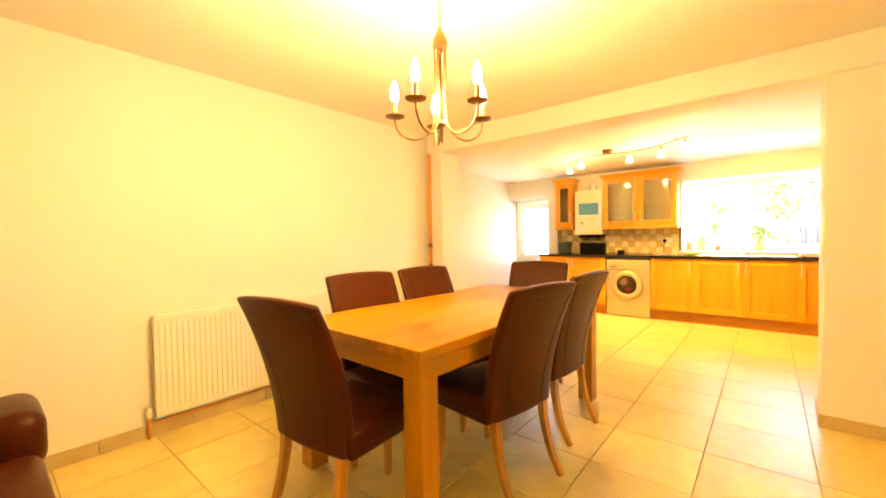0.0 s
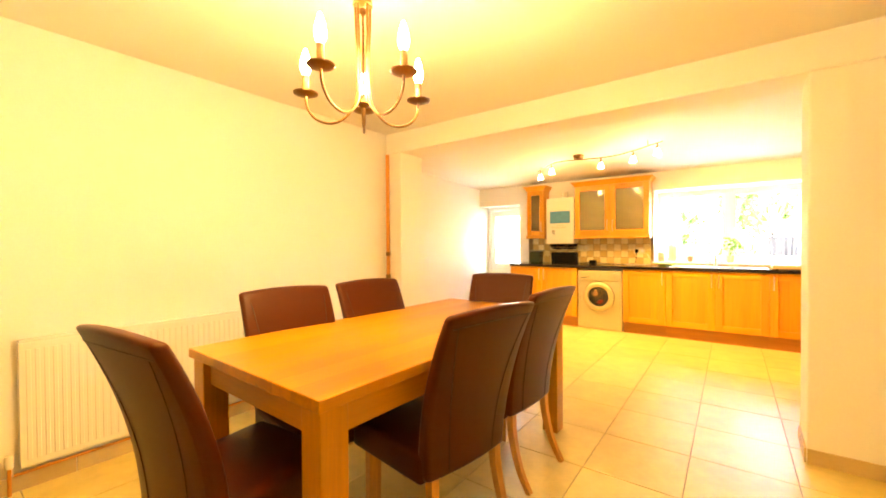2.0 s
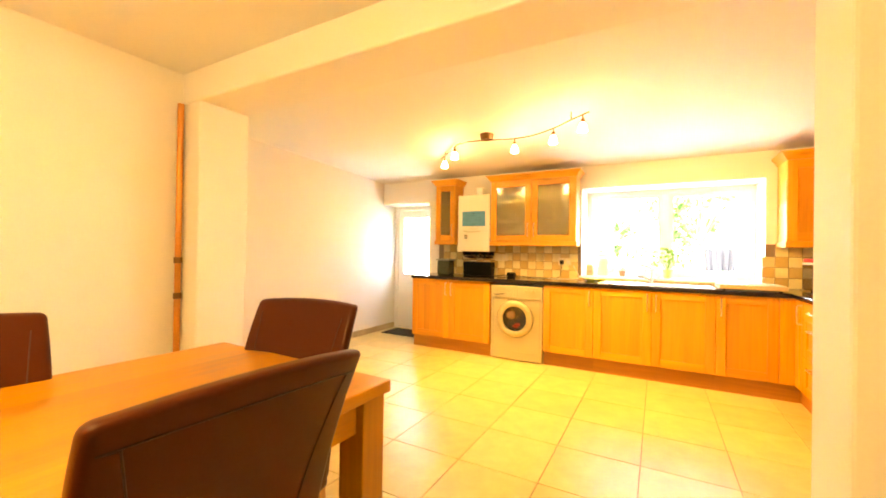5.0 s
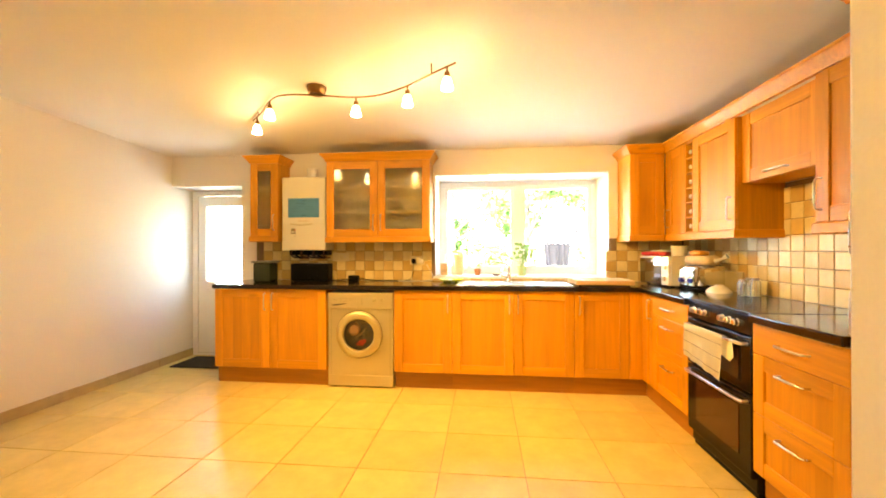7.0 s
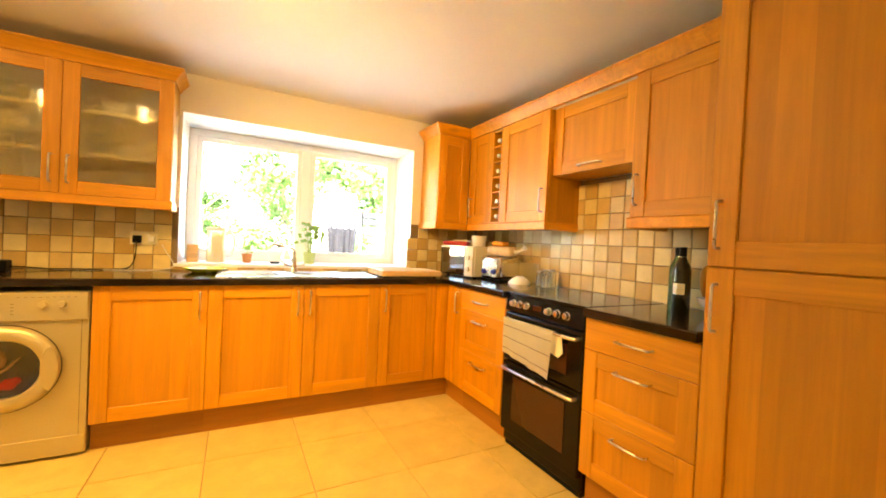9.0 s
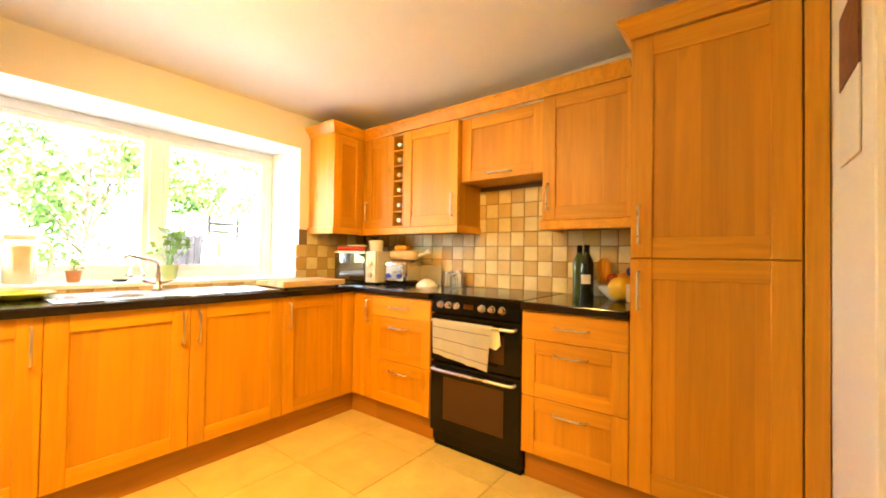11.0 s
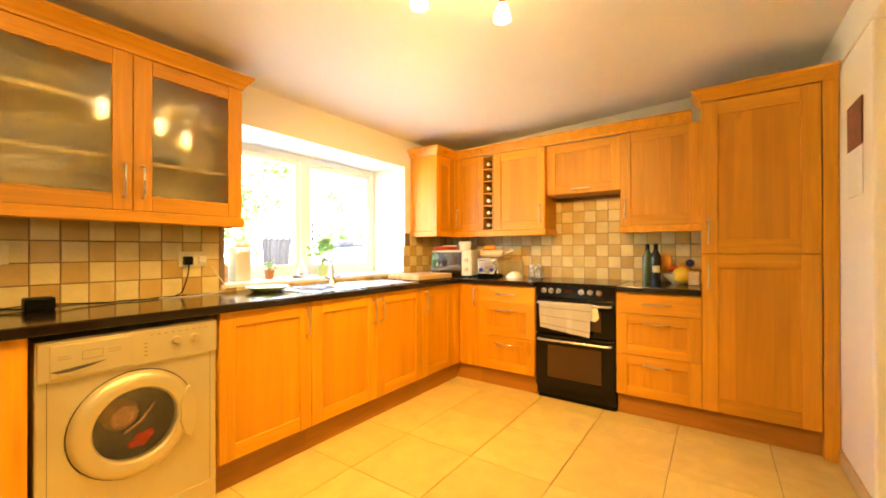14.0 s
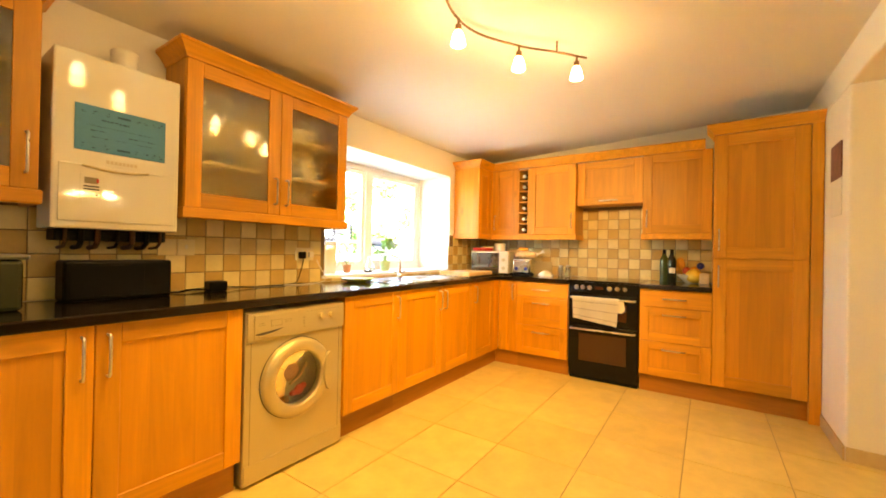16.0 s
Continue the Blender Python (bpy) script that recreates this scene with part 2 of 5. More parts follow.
M_FROST.node_tree.nodes["Principled BSDF"].inputs["Coat Weight"].default_value = 1.0
M_FROST.node_tree.nodes["Principled BSDF"].inputs["Coat Roughness"].default_value = 0.03
M_PANE = glass("window_glass", 0.0)
M_INSIDE = mottled("cabinet_inside", (0.84, 0.76, 0.52), 0.6, 0.05)
M_CHINA = mat("white_china", (0.78, 0.77, 0.73), 0.15)
M_PAPERBLUE = mottled("blue_paper", (0.09, 0.27, 0.46), 0.8, 0.05)
M_INK = mat("dark_ink", (0.03, 0.10, 0.18), 0.8)
M_PRINT_PALE = mat("pale_print", (0.60, 0.52, 0.36), 0.4)
M_COPPERD = mottled("dull_copper", (0.10, 0.05, 0.025), 0.5, 0.2, 6, 60, 0.05, 0.5)
M_PAPER = mottled("white_paper", (0.75, 0.73, 0.68), 0.8, 0.03)
M_TOWEL = mottled("cream_towel", (0.82, 0.78, 0.62), 0.95, 0.06, 12, 260, 0.6)
M_STRIPE = mat("towel_stripe", (0.22, 0.14, 0.07), 0.95)
M_BOTTLE = mat("dark_bottle_glass", (0.010, 0.014, 0.008), 0.06)
M_GREENB = mat("green_bottle_glass", (0.05, 0.08, 0.02), 0.08)
M_ORANGE = mottled("orange_peel", (0.75, 0.32, 0.03), 0.4, 0.08, 10, 150, 0.3)
M_MELON = mottled("melon_skin", (0.78, 0.50, 0.05), 0.45, 0.1, 10, 120, 0.2)
M_REDFR = mottled("red_fruit", (0.45, 0.06, 0.02), 0.35, 0.2)
M_BLUEP = mat("blue_plastic", (0.02, 0.03, 0.30), 0.35)
M_REDP = mat("red_plastic", (0.50, 0.03, 0.03), 0.4)
M_BREAD = mottled("cream_packet", (0.66, 0.52, 0.34), 0.5, 0.2, 14, 60, 0.2)
M_LEAF = mottled("leaf_green", (0.17, 0.36, 0.05), 0.45, 0.3, 20, 60, 0.1)
M_POTG = mat("pale_green_pot", (0.40, 0.55, 0.25), 0.3)
M_TERRA = mottled("terracotta", (0.42, 0.20, 0.09), 0.7, 0.1)
M_WATER = glass("tinted_jug_plastic", 0.4, (0.9, 0.82, 0.55), False)
M_WATER.node_tree.nodes["Principled BSDF"].inputs["Transmission Weight"].default_value = 0.55
M_DOORGLASS = mat("mirrored_door_glass", (0.02, 0.012, 0.008), 0.04)
M_DOORGLASS.node_tree.nodes["Principled BSDF"].inputs["IOR"].default_value = 2.6
M_LIME = mottled("lime_plate", (0.55, 0.62, 0.04), 0.25, 0.15, 8, 60)
M_BOARD = oak("chopping_board_wood", (0.62, 0.42, 0.20), "x", 0.05, "y", 0.5)
M_MAT = mottled("dark_doormat", (0.03, 0.03, 0.028), 0.95, 0.3, 20, 300, 0.8)
M_CABLEW = mat("white_cable", (0.72, 0.70, 0.66), 0.4)
M_CLEAR = glass("clear_glass", 0.0, (0.95, 0.97, 0.96), False)
M_PAV = mottled("garden_paving", (0.50, 0.48, 0.44), 0.85, 0.15, 2, 40, 0.4)
M_FENCE = mottled("pale_garden_wall", (0.62, 0.60, 0.55), 0.85, 0.12, 1.5, 30, 0.4)
M_LAWN = mottled("lawn", (0.09, 0.14, 0.04), 0.95, 0.3, 2, 60, 0.5)
M_TREE = mottled("tree_foliage", (0.10, 0.185, 0.04), 0.6, 0.4, 2, 40, 0.1)
M_BARK = mottled("bark", (0.12, 0.09, 0.06), 0.9, 0.3, 6, 50, 0.8)
M_DARKCLOTH = mottled("dark_cloth", (0.022, 0.022, 0.03), 0.95, 0.3, 12, 100, 0.3)
M_GREYT = mottled("grey_garden_plastic", (0.075, 0.08, 0.09), 0.5, 0.1, 3, 60)
M_MAGENTA = mat("magenta_plastic", (0.55, 0.03, 0.30), 0.4)
M_PHOTO = mottled("calendar_picture", (0.16, 0.06, 0.04), 0.5, 0.6, 9, 30, 0.0)


# ---- mesh helpers ----
def empty(name, loc=(0, 0, 0), rz=0.0, label="", category="", group="", kind=""):
    ob = new(name)
    ob.empty_display_size = 0.1
    ob.matrix_basis = pose(*loc, 0, 0, rz)
    return tagged(ob, label, category, group, kind)


def part(name, bm, material, parent=None, label="", bevel=0.0, smooth=False, segs=2):
    bmesh.ops.recalc_face_normals(bm, faces=bm.faces)
    if bevel:
        edges = [e for e in bm.edges if e.is_manifold and e.calc_face_angle(0) > 0.6]
        bmesh.ops.bevel(bm, geom=edges, offset=bevel, segments=segs, affect="EDGES", profile=0.5, clamp_overlap=True)
    me = bpy.data.meshes.new(name)
    if smooth:
        for f in bm.faces:
            f.smooth = True
    bm.to_mesh(me)
    bm.free()
    me.materials.append(material)
    if smooth:
        me.set_sharp_from_angle(angle=radians(40))
    ob = new(name, me)
    if parent:
        ob.parent = parent
    if label:
        tagged(ob, label)
    return ob


def structure(name, bm, material, label, bevel=0.0):
    return tagged(part(name, bm, material, None, "", bevel), label, name.split("_")[0], "", "structure")


def box(x0, y0, z0, x1, y1, z1, bm=None):
    bm = bm or bmesh.new()
    v = [bm.verts.new((x, y, z)) for x in (x0, x1) for y in (y0, y1) for z in (z0, z1)]
    for a in ((0, 1, 3, 2), (4, 6, 7, 5), (0, 4, 5, 1), (2, 3, 7, 6), (0, 2, 6, 4), (1, 5, 7, 3)):
        bm.faces.new([v[i] for i in a])
    return bm


def prism(poly, z0, z1, bm=None):
    """A flat outline in x and y, raised from z0 to z1."""
    bm = bm or bmesh.new()
    lo = [bm.verts.new((x, y, z0)) for x, y in poly]
    hi = [bm.verts.new((x, y, z1)) for x, y in poly]
    bm.faces.new(lo[::-1]); bm.faces.new(hi)
    for i in range(len(poly)):
        j = (i + 1) % len(poly)
        bm.faces.new((lo[i], lo[j], hi[j], hi[i]))
    return bm


def plate(poly, y0, y1, bm=None):
    """A flat outline in x and z, running from y0 to y1."""
    bm = bm or bmesh.new()
    a = [bm.verts.new((x, y0, z)) for x, z in poly]
    b = [bm.verts.new((x, y1, z)) for x, z in poly]
    bm.faces.new(a)
    bm.faces.new(b[::-1])
    for i in range(len(poly)):
        j = (i + 1) % len(poly)
        bm.faces.new((a[i], b[i], b[j], a[j]))
    return bm


def lathe(profile, n=24, bm=None, center=(0, 0, 0), m=None):
    """Turns (radius, height) pairs about z."""
    bm = bm or bmesh.new()
    m = m or Matrix.Translation(center)
    rings = []
    for r, z in profile:
        if r < 1e-5:
            rings.append([bm.verts.new(m @ Vector((0, 0, z)))])
        else:
            rings.append([bm.verts.new(m @ Vector((r * math.cos(i * math.tau / n), r * math.sin(i * math.tau / n), z))) for i in range(n)])
    for a, b in zip(rings, rings[1:]):
        for i in range(n):
            j = (i + 1) % n
            if len(a) == 1 and len(b) == 1:
                continue
            if len(a) == 1:
                bm.faces.new((a[0], b[i], b[j]))
            elif len(b) == 1:
                bm.faces.new((a[i], a[j], b[0]))
            else:
                bm.faces.new((a[i], a[j], b[j], b[i]))
    return bm


def tube(points, r, n=10, bm=None, closed=False):
    """Sweeps a round section along points; r: a number or one a point."""
    bm = bm or bmesh.new()
    pts = [Vector(p) for p in points]
    rs = r if isinstance(r, (list, tuple)) else [r] * len(pts)
    rings, up = [], None
    for i, p in enumerate(pts):
        d = (pts[min(i + 1, len(pts) - 1)] - pts[max(i - 1, 0)]).normalized()
        if up is None:
            up = d.orthogonal().normalized()
        side = d.cross(up).normalized()
        up = side.cross(d).normalized()
        rings.append([bm.verts.new(p + rs[i] * (math.cos(k * math.tau / n) * up + math.sin(k * math.tau / n) * side)) for k in range(n)])
    for a, b in zip(rings, rings[1:]):
        for k in range(n):
            bm.faces.new((a[k], a[(k + 1) % n], b[(k + 1) % n], b[k]))
    bm.faces.new(rings[0][::-1]); bm.faces.new(rings[-1])
    return bm


def curve(points, steps=8):
    """Catmull-Rom points through the given ones."""
    p = [Vector(a) for a in points]
    p = [2 * p[0] - p[1]] + p + [2 * p[-1] - p[-2]]
    out = []
    for i in range(1, len(p) - 2):
        for s in range(steps):
            t = s / steps
            out.append(0.5 * (2 * p[i] + (p[i + 1] - p[i - 1]) * t + (2 * p[i - 1] - 5 * p[i] + 4 * p[i + 1] - p[i + 2]) * t * t
                              + (3 * p[i] - p[i - 1] - 3 * p[i + 1] + p[i + 2]) * t ** 3))
    return out + [p[-2]]


# ---- rooms ----
XK0, XK1, YW, YWO = -3.28, 2.00, 7.20, 7.70
XD0, XD1, YD0, YB, YB2 = -2.37, 2.45, -1.0, 3.83, 4.17
ZK0, ZK, ZD, ZBEAM = 2.38, 2.235, 2.36, 2.16
JX0, JX1 = 0.85, 0.86   # the jamb beside the tall unit, front and back
LX = -2.17              # the opening's other jamb
WX0, WX1, WZ0, WZ1 = -0.385, 1.31, 0.955, 1.975
DX1, DZ = -2.47, 1.91
structure("wall_dining_side", box(XD0 - 0.2, YD0 - 0.2, 0, XD0, YB, 2.5), M_WALL, "cream painted dining room wall behind the radiator")
structure("wall_dining_back", box(XD0, YD0 - 0.2, 0, XD1 + 0.2, YD0, 2.5), M_WALL, "cream painted back wall of the dining room")
structure("wall_dining_far", box(XD1, YD0, 0, XD1 + 0.2, YB, 2.5), M_WALL, "cream painted plain dining room wall")
bm = prism([(JX0, YB), (XD1 + 0.2, YB), (XD1 + 0.2, YB2), (JX1, YB2)], 0, ZBEAM)
bm = prism([(XK0 - 0.2, YB), (LX, YB), (LX, YB2), (XK0 - 0.2, YB2)], 0, ZBEAM, bm)
box(XK0 - 0.2, YB, ZBEAM, XD1 + 0.2, YB2, 2.5, bm)
structure("wall_between_rooms", bm, M_WALL, "cream painted wall with a wide opening under a deep beam", 0.012)
structure("wall_kitchen_side", box(XK0 - 0.2, YB2, 0, XK0, YWO, 2.5), M_WALL, "white painted kitchen wall beside the back door")
structure("wall_cooker", box(XK1, YB2, 0, XK1 + 0.2, YWO + 0.1, 2.5), M_WALL, "cream painted kitchen wall behind the cooker")
bm = box(DX1, YW, 0, WX0, YWO, 2.5)
box(WX0, YW, 0, WX1, YWO, WZ0 - 0.02, bm)
box(WX0, YW, WZ1, WX1, YWO, 2.5, bm)
box(WX1, YW, 0, XK1, YWO, 2.5, bm)
box(XK0, YW, DZ, DX1, YWO, 2.5, bm)
structure("wall_window", bm, M_WALL, "cream painted outer kitchen wall with window and door recess")
structure("ceiling_dining", box(XD0, YD0, ZD, XD1, YB, ZD + 0.1), M_CEIL, "cream painted dining room ceiling")
bm = bmesh.new()
v = [bm.verts.new((x, y, z + dz)) for dz in (0, 0.1) for x, y, z in ((XK0, YB2, ZK0), (XK1, YB2, ZK0), (XK1, YW, ZK), (XK0, YW, ZK))]
for a in ((0, 1, 2, 3), (7, 6, 5, 4), (0, 4, 5, 1), (1, 5, 6, 2), (2, 6, 7, 3), (3, 7, 4, 0)):
    bm.faces.new([v[i] for i in a])
structure("ceiling_kitchen", bm, M_CEIL, "white painted kitchen ceiling")
floor = structure("floor", box(XK0 - 0.2, YD0 - 0.2, -0.2, XD1 + 0.2, YWO, -0.006), M_GROUT, "large square beige ceramic floor tiles in both rooms")


def shaker(name, w, h, parent, x, z, handle=None, panel=True, stile=0.075, y=-0.02, glazed=False, label=""):
    """A framed door or drawer front, its front towards -y. handle: (x, z, length, 'v' or 'h') within it."""
    t = 0.02
    bm = bmesh.new()
    if glazed or panel:
        inner = (stile - 0.003, stile - 0.003, w - stile + 0.003, h - stile + 0.003)
        if glazed:
            d = part(name, box(inner[0], 0.008, inner[1], inner[2], 0.012, inner[3], bm), M_FROST, parent, "oak-framed door with a frosted glass pane")
        else:
            d = part(name, box(inner[0], 0.011, inner[1], inner[2], 0.017, inner[3], bm), M_KP, parent, label)
        for x0 in (0, w - stile):
            part("stile", box(x0, 0, 0, x0 + stile, t, h), M_KV, d, "", 0.0025, False, 1)
        for z0 in (0, h - stile):
            part("rail", box(stile, 0.0015, z0, w - stile, t, z0 + stile), M_KH, d, "", 0.002, False, 1)
    else:
        d = part(name, box(0, 0, 0, w, t, h, bm), M_KH, parent, label, 0.003)
    d.location = (x + 0.0015, y, z)
    if handle:
        hx, hz, ln, way = handle
        a = Vector((hx, 0, hz)); e = Vector((0, 0, ln)) if way == "v" else Vector((ln, 0, 0))
        pts = [a, a + Vector((0, -0.028, 0)) + e * 0.03, a + Vector((0, -0.030, 0)) + e * 0.97, a + e]
        hb = tube([a + Vector((0, 0.002, 0)), a + Vector((0, -0.024, 0)) + e * 0.01, a + Vector((0, -0.030, 0)) + e * 0.06,
                   a + Vector((0, -0.032, 0)) + e * 0.5, a + Vector((0, -0.030, 0)) + e * 0.94, a + Vector((0, -0.024, 0)) + e * 0.99, a + e + Vector((0, 0.002, 0))], 0.005, 8)
        part("handle", hb, M_STEEL, d, "slim steel bar handle", 0, True)
    return d


def base_unit(loc, rz, w, fronts, label, depth=0.55):
    """fronts: ('door', x0, x1, 'l' or 'r' or None) and ('drawer', z0, z1, panelled)."""
    u = empty("base_cabinet", loc, rz, label, "kitchen cabinet", "kitchen base cabinets")
    part("body", box(0.0, 0.0, 0.15, w, depth, 0.868), M_KV, u)
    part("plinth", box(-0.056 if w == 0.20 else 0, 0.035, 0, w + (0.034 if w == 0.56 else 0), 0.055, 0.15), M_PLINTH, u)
    for f in fronts:
        if f[0] == "door":
            _, x0, x1, side = f
            fw = x1 - x0 - 0.003
            hd = None if side is None else ((0.035 if side == "l" else fw - 0.035), 0.53, 0.15, "v")
            shaker("door", fw, 0.717, u, x0, 0.151, hd)
        elif f[0] == "post":
            part("corner_post", box(f[1], -0.02, 0.151, f[2], 0.0, 0.868), M_KV, u, "", 0.002)
        else:
            _, x0, x1, z0, z1, pan = f
            fw, h = x1 - x0 - 0.003, z1 - z0 - 0.003
            shaker("drawer_front", fw, h, u, x0, z0, (fw / 2 - 0.08, h - 0.06 if pan else h / 2, 0.16, "h"), pan, 0.07)
    return u


# kitchen run under the window
FY = 6.65
base_unit((-2.365, FY, 0), 0, 1.065, [("door", 0.0, 0.53, "r"), ("door", 0.53, 1.065, "l")], "two-door oak base cabinet beside the back door")
base_unit((-0.68, FY, 0), 0, 0.51, [("door", 0, 0.51, "r")], "single-door oak base cabinet beside the washing machine")
base_unit((-0.17, FY, 0), 0, 1.03, [("door", 0, 0.525, "r"), ("door", 0.525, 1.03, "l")], "two-door oak base cabinet under the sink")
base_unit((0.86, FY, 0), 0, 0.56, [("door", 0, 0.44, "l"), ("post", 0.442, 0.539)], "oak corner base cabinet")
# run with the cooker; it starts at the corner
FX = 1.42
base_unit((FX, 6.628, 0), -90, 0.20, [("post", 0.0, 0.029), ("door", 0.03, 0.20, "r")], "narrow oak cabinet filling the corner")
base_unit((FX, 6.43, 0), -90, 0.515, [("drawer", 0, 0.515, 0.725, 0.868, False), ("drawer", 0, 0.515, 0.44, 0.725, True), ("drawer", 0, 0.515, 0.151, 0.44, True)],
          "three-drawer oak cabinet beside the cooker")
base_unit((FX, 5.308, 0), -90, 0.508, [("drawer", 0, 0.508, 0.725, 0.868, False), ("drawer", 0, 0.508, 0.44, 0.725, True), ("drawer", 0, 0.508, 0.151, 0.44, True)],
          "three-drawer oak cabinet between cooker and tall cupboard")
# tall cupboard
tall = empty("tall_cupboard", (FX, 4.80, 0), -90, "tall oak cupboard with an upper and a lower door", "kitchen cabinet")
part("body", box(0, 0, 0.15, 0.56, 0.575, 2.10), M_KV, tall)
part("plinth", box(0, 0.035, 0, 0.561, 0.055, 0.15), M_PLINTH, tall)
part("end_panel", box(0.562, -0.022, 0.0, 0.626, 0.575, 2.10), M_KV, tall, "", 0.002)
shaker("lower_door", 0.555, 0.985, tall, 0, 0.151, (0.035, 0.77, 0.16, "v"), stile=0.085)
shaker("upper_door", 0.555, 0.95, tall, 0, 1.142, (0.035, 0.06, 0.16, "v"), stile=0.085)


def moulding(path, z, parent, name, out=0.05, h=0.075, drop=False):
    """A cornice (or light pelmet) run along a path in x and y, stepping out as it rises; outward is to the right of the path."""
    prof = [(0.0, 0.0), (0.006, 0.0), (0.010, 0.012), (0.022, 0.030), (out - 0.006, h - 0.018), (out, h - 0.014), (out, h), (-0.018, h), (-0.018, 0.0)]
    if drop:
        prof = [(0.0, 0.0), (0.004, 0.0), (0.009, -0.006), (0.009, -h + 0.006), (0.004, -h), (-0.018, -h), (-0.018, 0.0)]
    bm = bmesh.new()
    n = len(path)
    rings = []
    for i, p in enumerate(path):
        p = Vector(p)
        d0 = (p - Vector(path[i - 1])).normalized() if i else None
        d1 = (Vector(path[i + 1]) - p).normalized() if i < n - 1 else None
        r0 = Vector((d0.y, -d0.x)) if d0 else None
        r1 = Vector((d1.y, -d1.x)) if d1 else None
        if r0 and r1:
            m_ = (r0 + r1) / (1 + r0.dot(r1))
        else:
            m_ = r0 or r1
        rings.append([bm.verts.new((p.x + m_.x * a, p.y + m_.y * a, z + b)) for a, b in prof])
    k = len(prof)
    for a, b in zip(rings, rings[1:]):
        for i in range(k):
            bm.faces.new((a[i], a[(i + 1) % k], b[(i + 1) % k], b[i]))
    bm.faces.new(rings[0]); bm.faces.new(rings[-1][::-1])
    return part(name, bm, M_KH, parent, "oak " + name)


moulding([(0.0, 0.2), (0.0, -0.02), (0.626, -0.02)], 2.10, tall, "cornice")
# right of the path is the room when it runs with +x along the front, so the end return comes first


def wall_unit(loc, rz, w, z0, z1, doors, label, glazed=False, depth=0.225, name="wall_cabinet"):
    u = empty(name, (loc[0], loc[1], z0), rz, label, "kitchen cabinet", "kitchen wall cabinets")
    h = z1 - z0
    if glazed:
        bm = box(0, 0, 0, 0.018, depth, h); box(w - 0.018, 0, 0, w, depth, h, bm)
        box(0.018, 0, 0, w - 0.018, depth, 0.018, bm); box(0.018, 0, h - 0.018, w - 0.018, depth, h, bm)
        part("body", bm, M_KV, u)
        part("back_panel", box(0.018, depth - 0.01, 0.018, w - 0.018, depth, h - 0.018), M_INSIDE, u)
        for i in (1, 2):
            part("shelf", box(0.018, 0.03, h * i / 3 - 0.008, w - 0.018, depth - 0.01, h * i / 3 + 0.008), M_INSIDE, u)
    else:
        part("body", box(0, 0, 0, w, depth, h), M_KV, u)
    for x0, x1, side in doors:
        fw = x1 - x0 - 0.003
        hd = None if side is None else (((0.035 if side == "l" else fw - 0.035), 0.06, 0.15, "v") if side in "lr" else (fw / 2 - 0.08, 0.035, 0.16, "h"))
        shaker("door", fw, h - 0.003, u, x0, 0.0015, hd, stile=0.075 if fw > 0.2 else 0.055, glazed=glazed)
    return u


# wall cabinets, window wall
u = wall_unit((-2.22, 6.97), 0, 0.29, 1.36, 2.085, [(0, 0.29, "r")], "narrow oak wall cabinet with a glazed door", True)
moulding([(0, 0.225), (0, -0.02), (0.29, -0.02), (0.29, 0.225)], 0.725, u, "cornice")
moulding([(0, 0.225), (0, -0.02), (0.29, -0.02), (0.29, 0.225)], 0.0, u, "pelmet", 0.01, 0.055, True)
u = wall_unit((-1.43, 6.97), 0, 1.025, 1.35, 2.085, [(0, 0.513, "r"), (0.513, 1.025, "l")], "wide oak wall cabinet with two frosted glass doors", True)
GLASSCAB = u
moulding([(0, 0.225), (0, -0.02), (1.025, -0.02), (1.025, 0.225)], 0.735, u, "cornice")
moulding([(0, 0.225), (0, -0.02), (1.025, -0.02), (1.025, 0.225)], 0.0, u, "pelmet", 0.01, 0.055, True)
# corner group, cooker wall
u = wall_unit((1.395, 6.90), 0, 0.30, 1.35, 2.07, [(0.0, 0.295, None)], "oak wall cabinet beside the window", depth=0.295)
moulding([(0, 0.295), (0, -0.02), (0.287, -0.02)], 0.72, u, "cornice")
moulding([(0, 0.3), (0, -0.02), (0.287, -0.02)], 0.0, u, "pelmet", 0.01, 0.055, True)
WFX = 1.72
u = wall_unit((WFX, 6.90, 0), -90, 0.34, 1.35, 2.07, [(0.03, 0.34, "l")], "oak corner wall cabinet", depth=0.28)
part("corner_post", box(0.001, -0.018, 0.0, 0.029, 0.0, 0.72), M_KV, u, "", 0.001)
rack = empty("wine_rack", (WFX, 6.56, 1.35), -90, "narrow oak wine rack holding six bottles between wall cabinets", "wine rack")
bm = box(0, -0.02, 0, 0.012, 0.28, 0.71); box(0.108, -0.02, 0, 0.12, 0.28, 0.71, bm)
part("sides", bm, M_KV, rack, "", 0.001)
for i in range(7):
    zz = i * 0.1163
    part("shelf", box(0.012, -0.016, zz, 0.108, 0.28, zz + 0.012), M_KH, rack)
part("back_panel", box(0.012, 0.27, 0, 0.108, 0.28, 0.71), M_KV, rack)
bottle = None
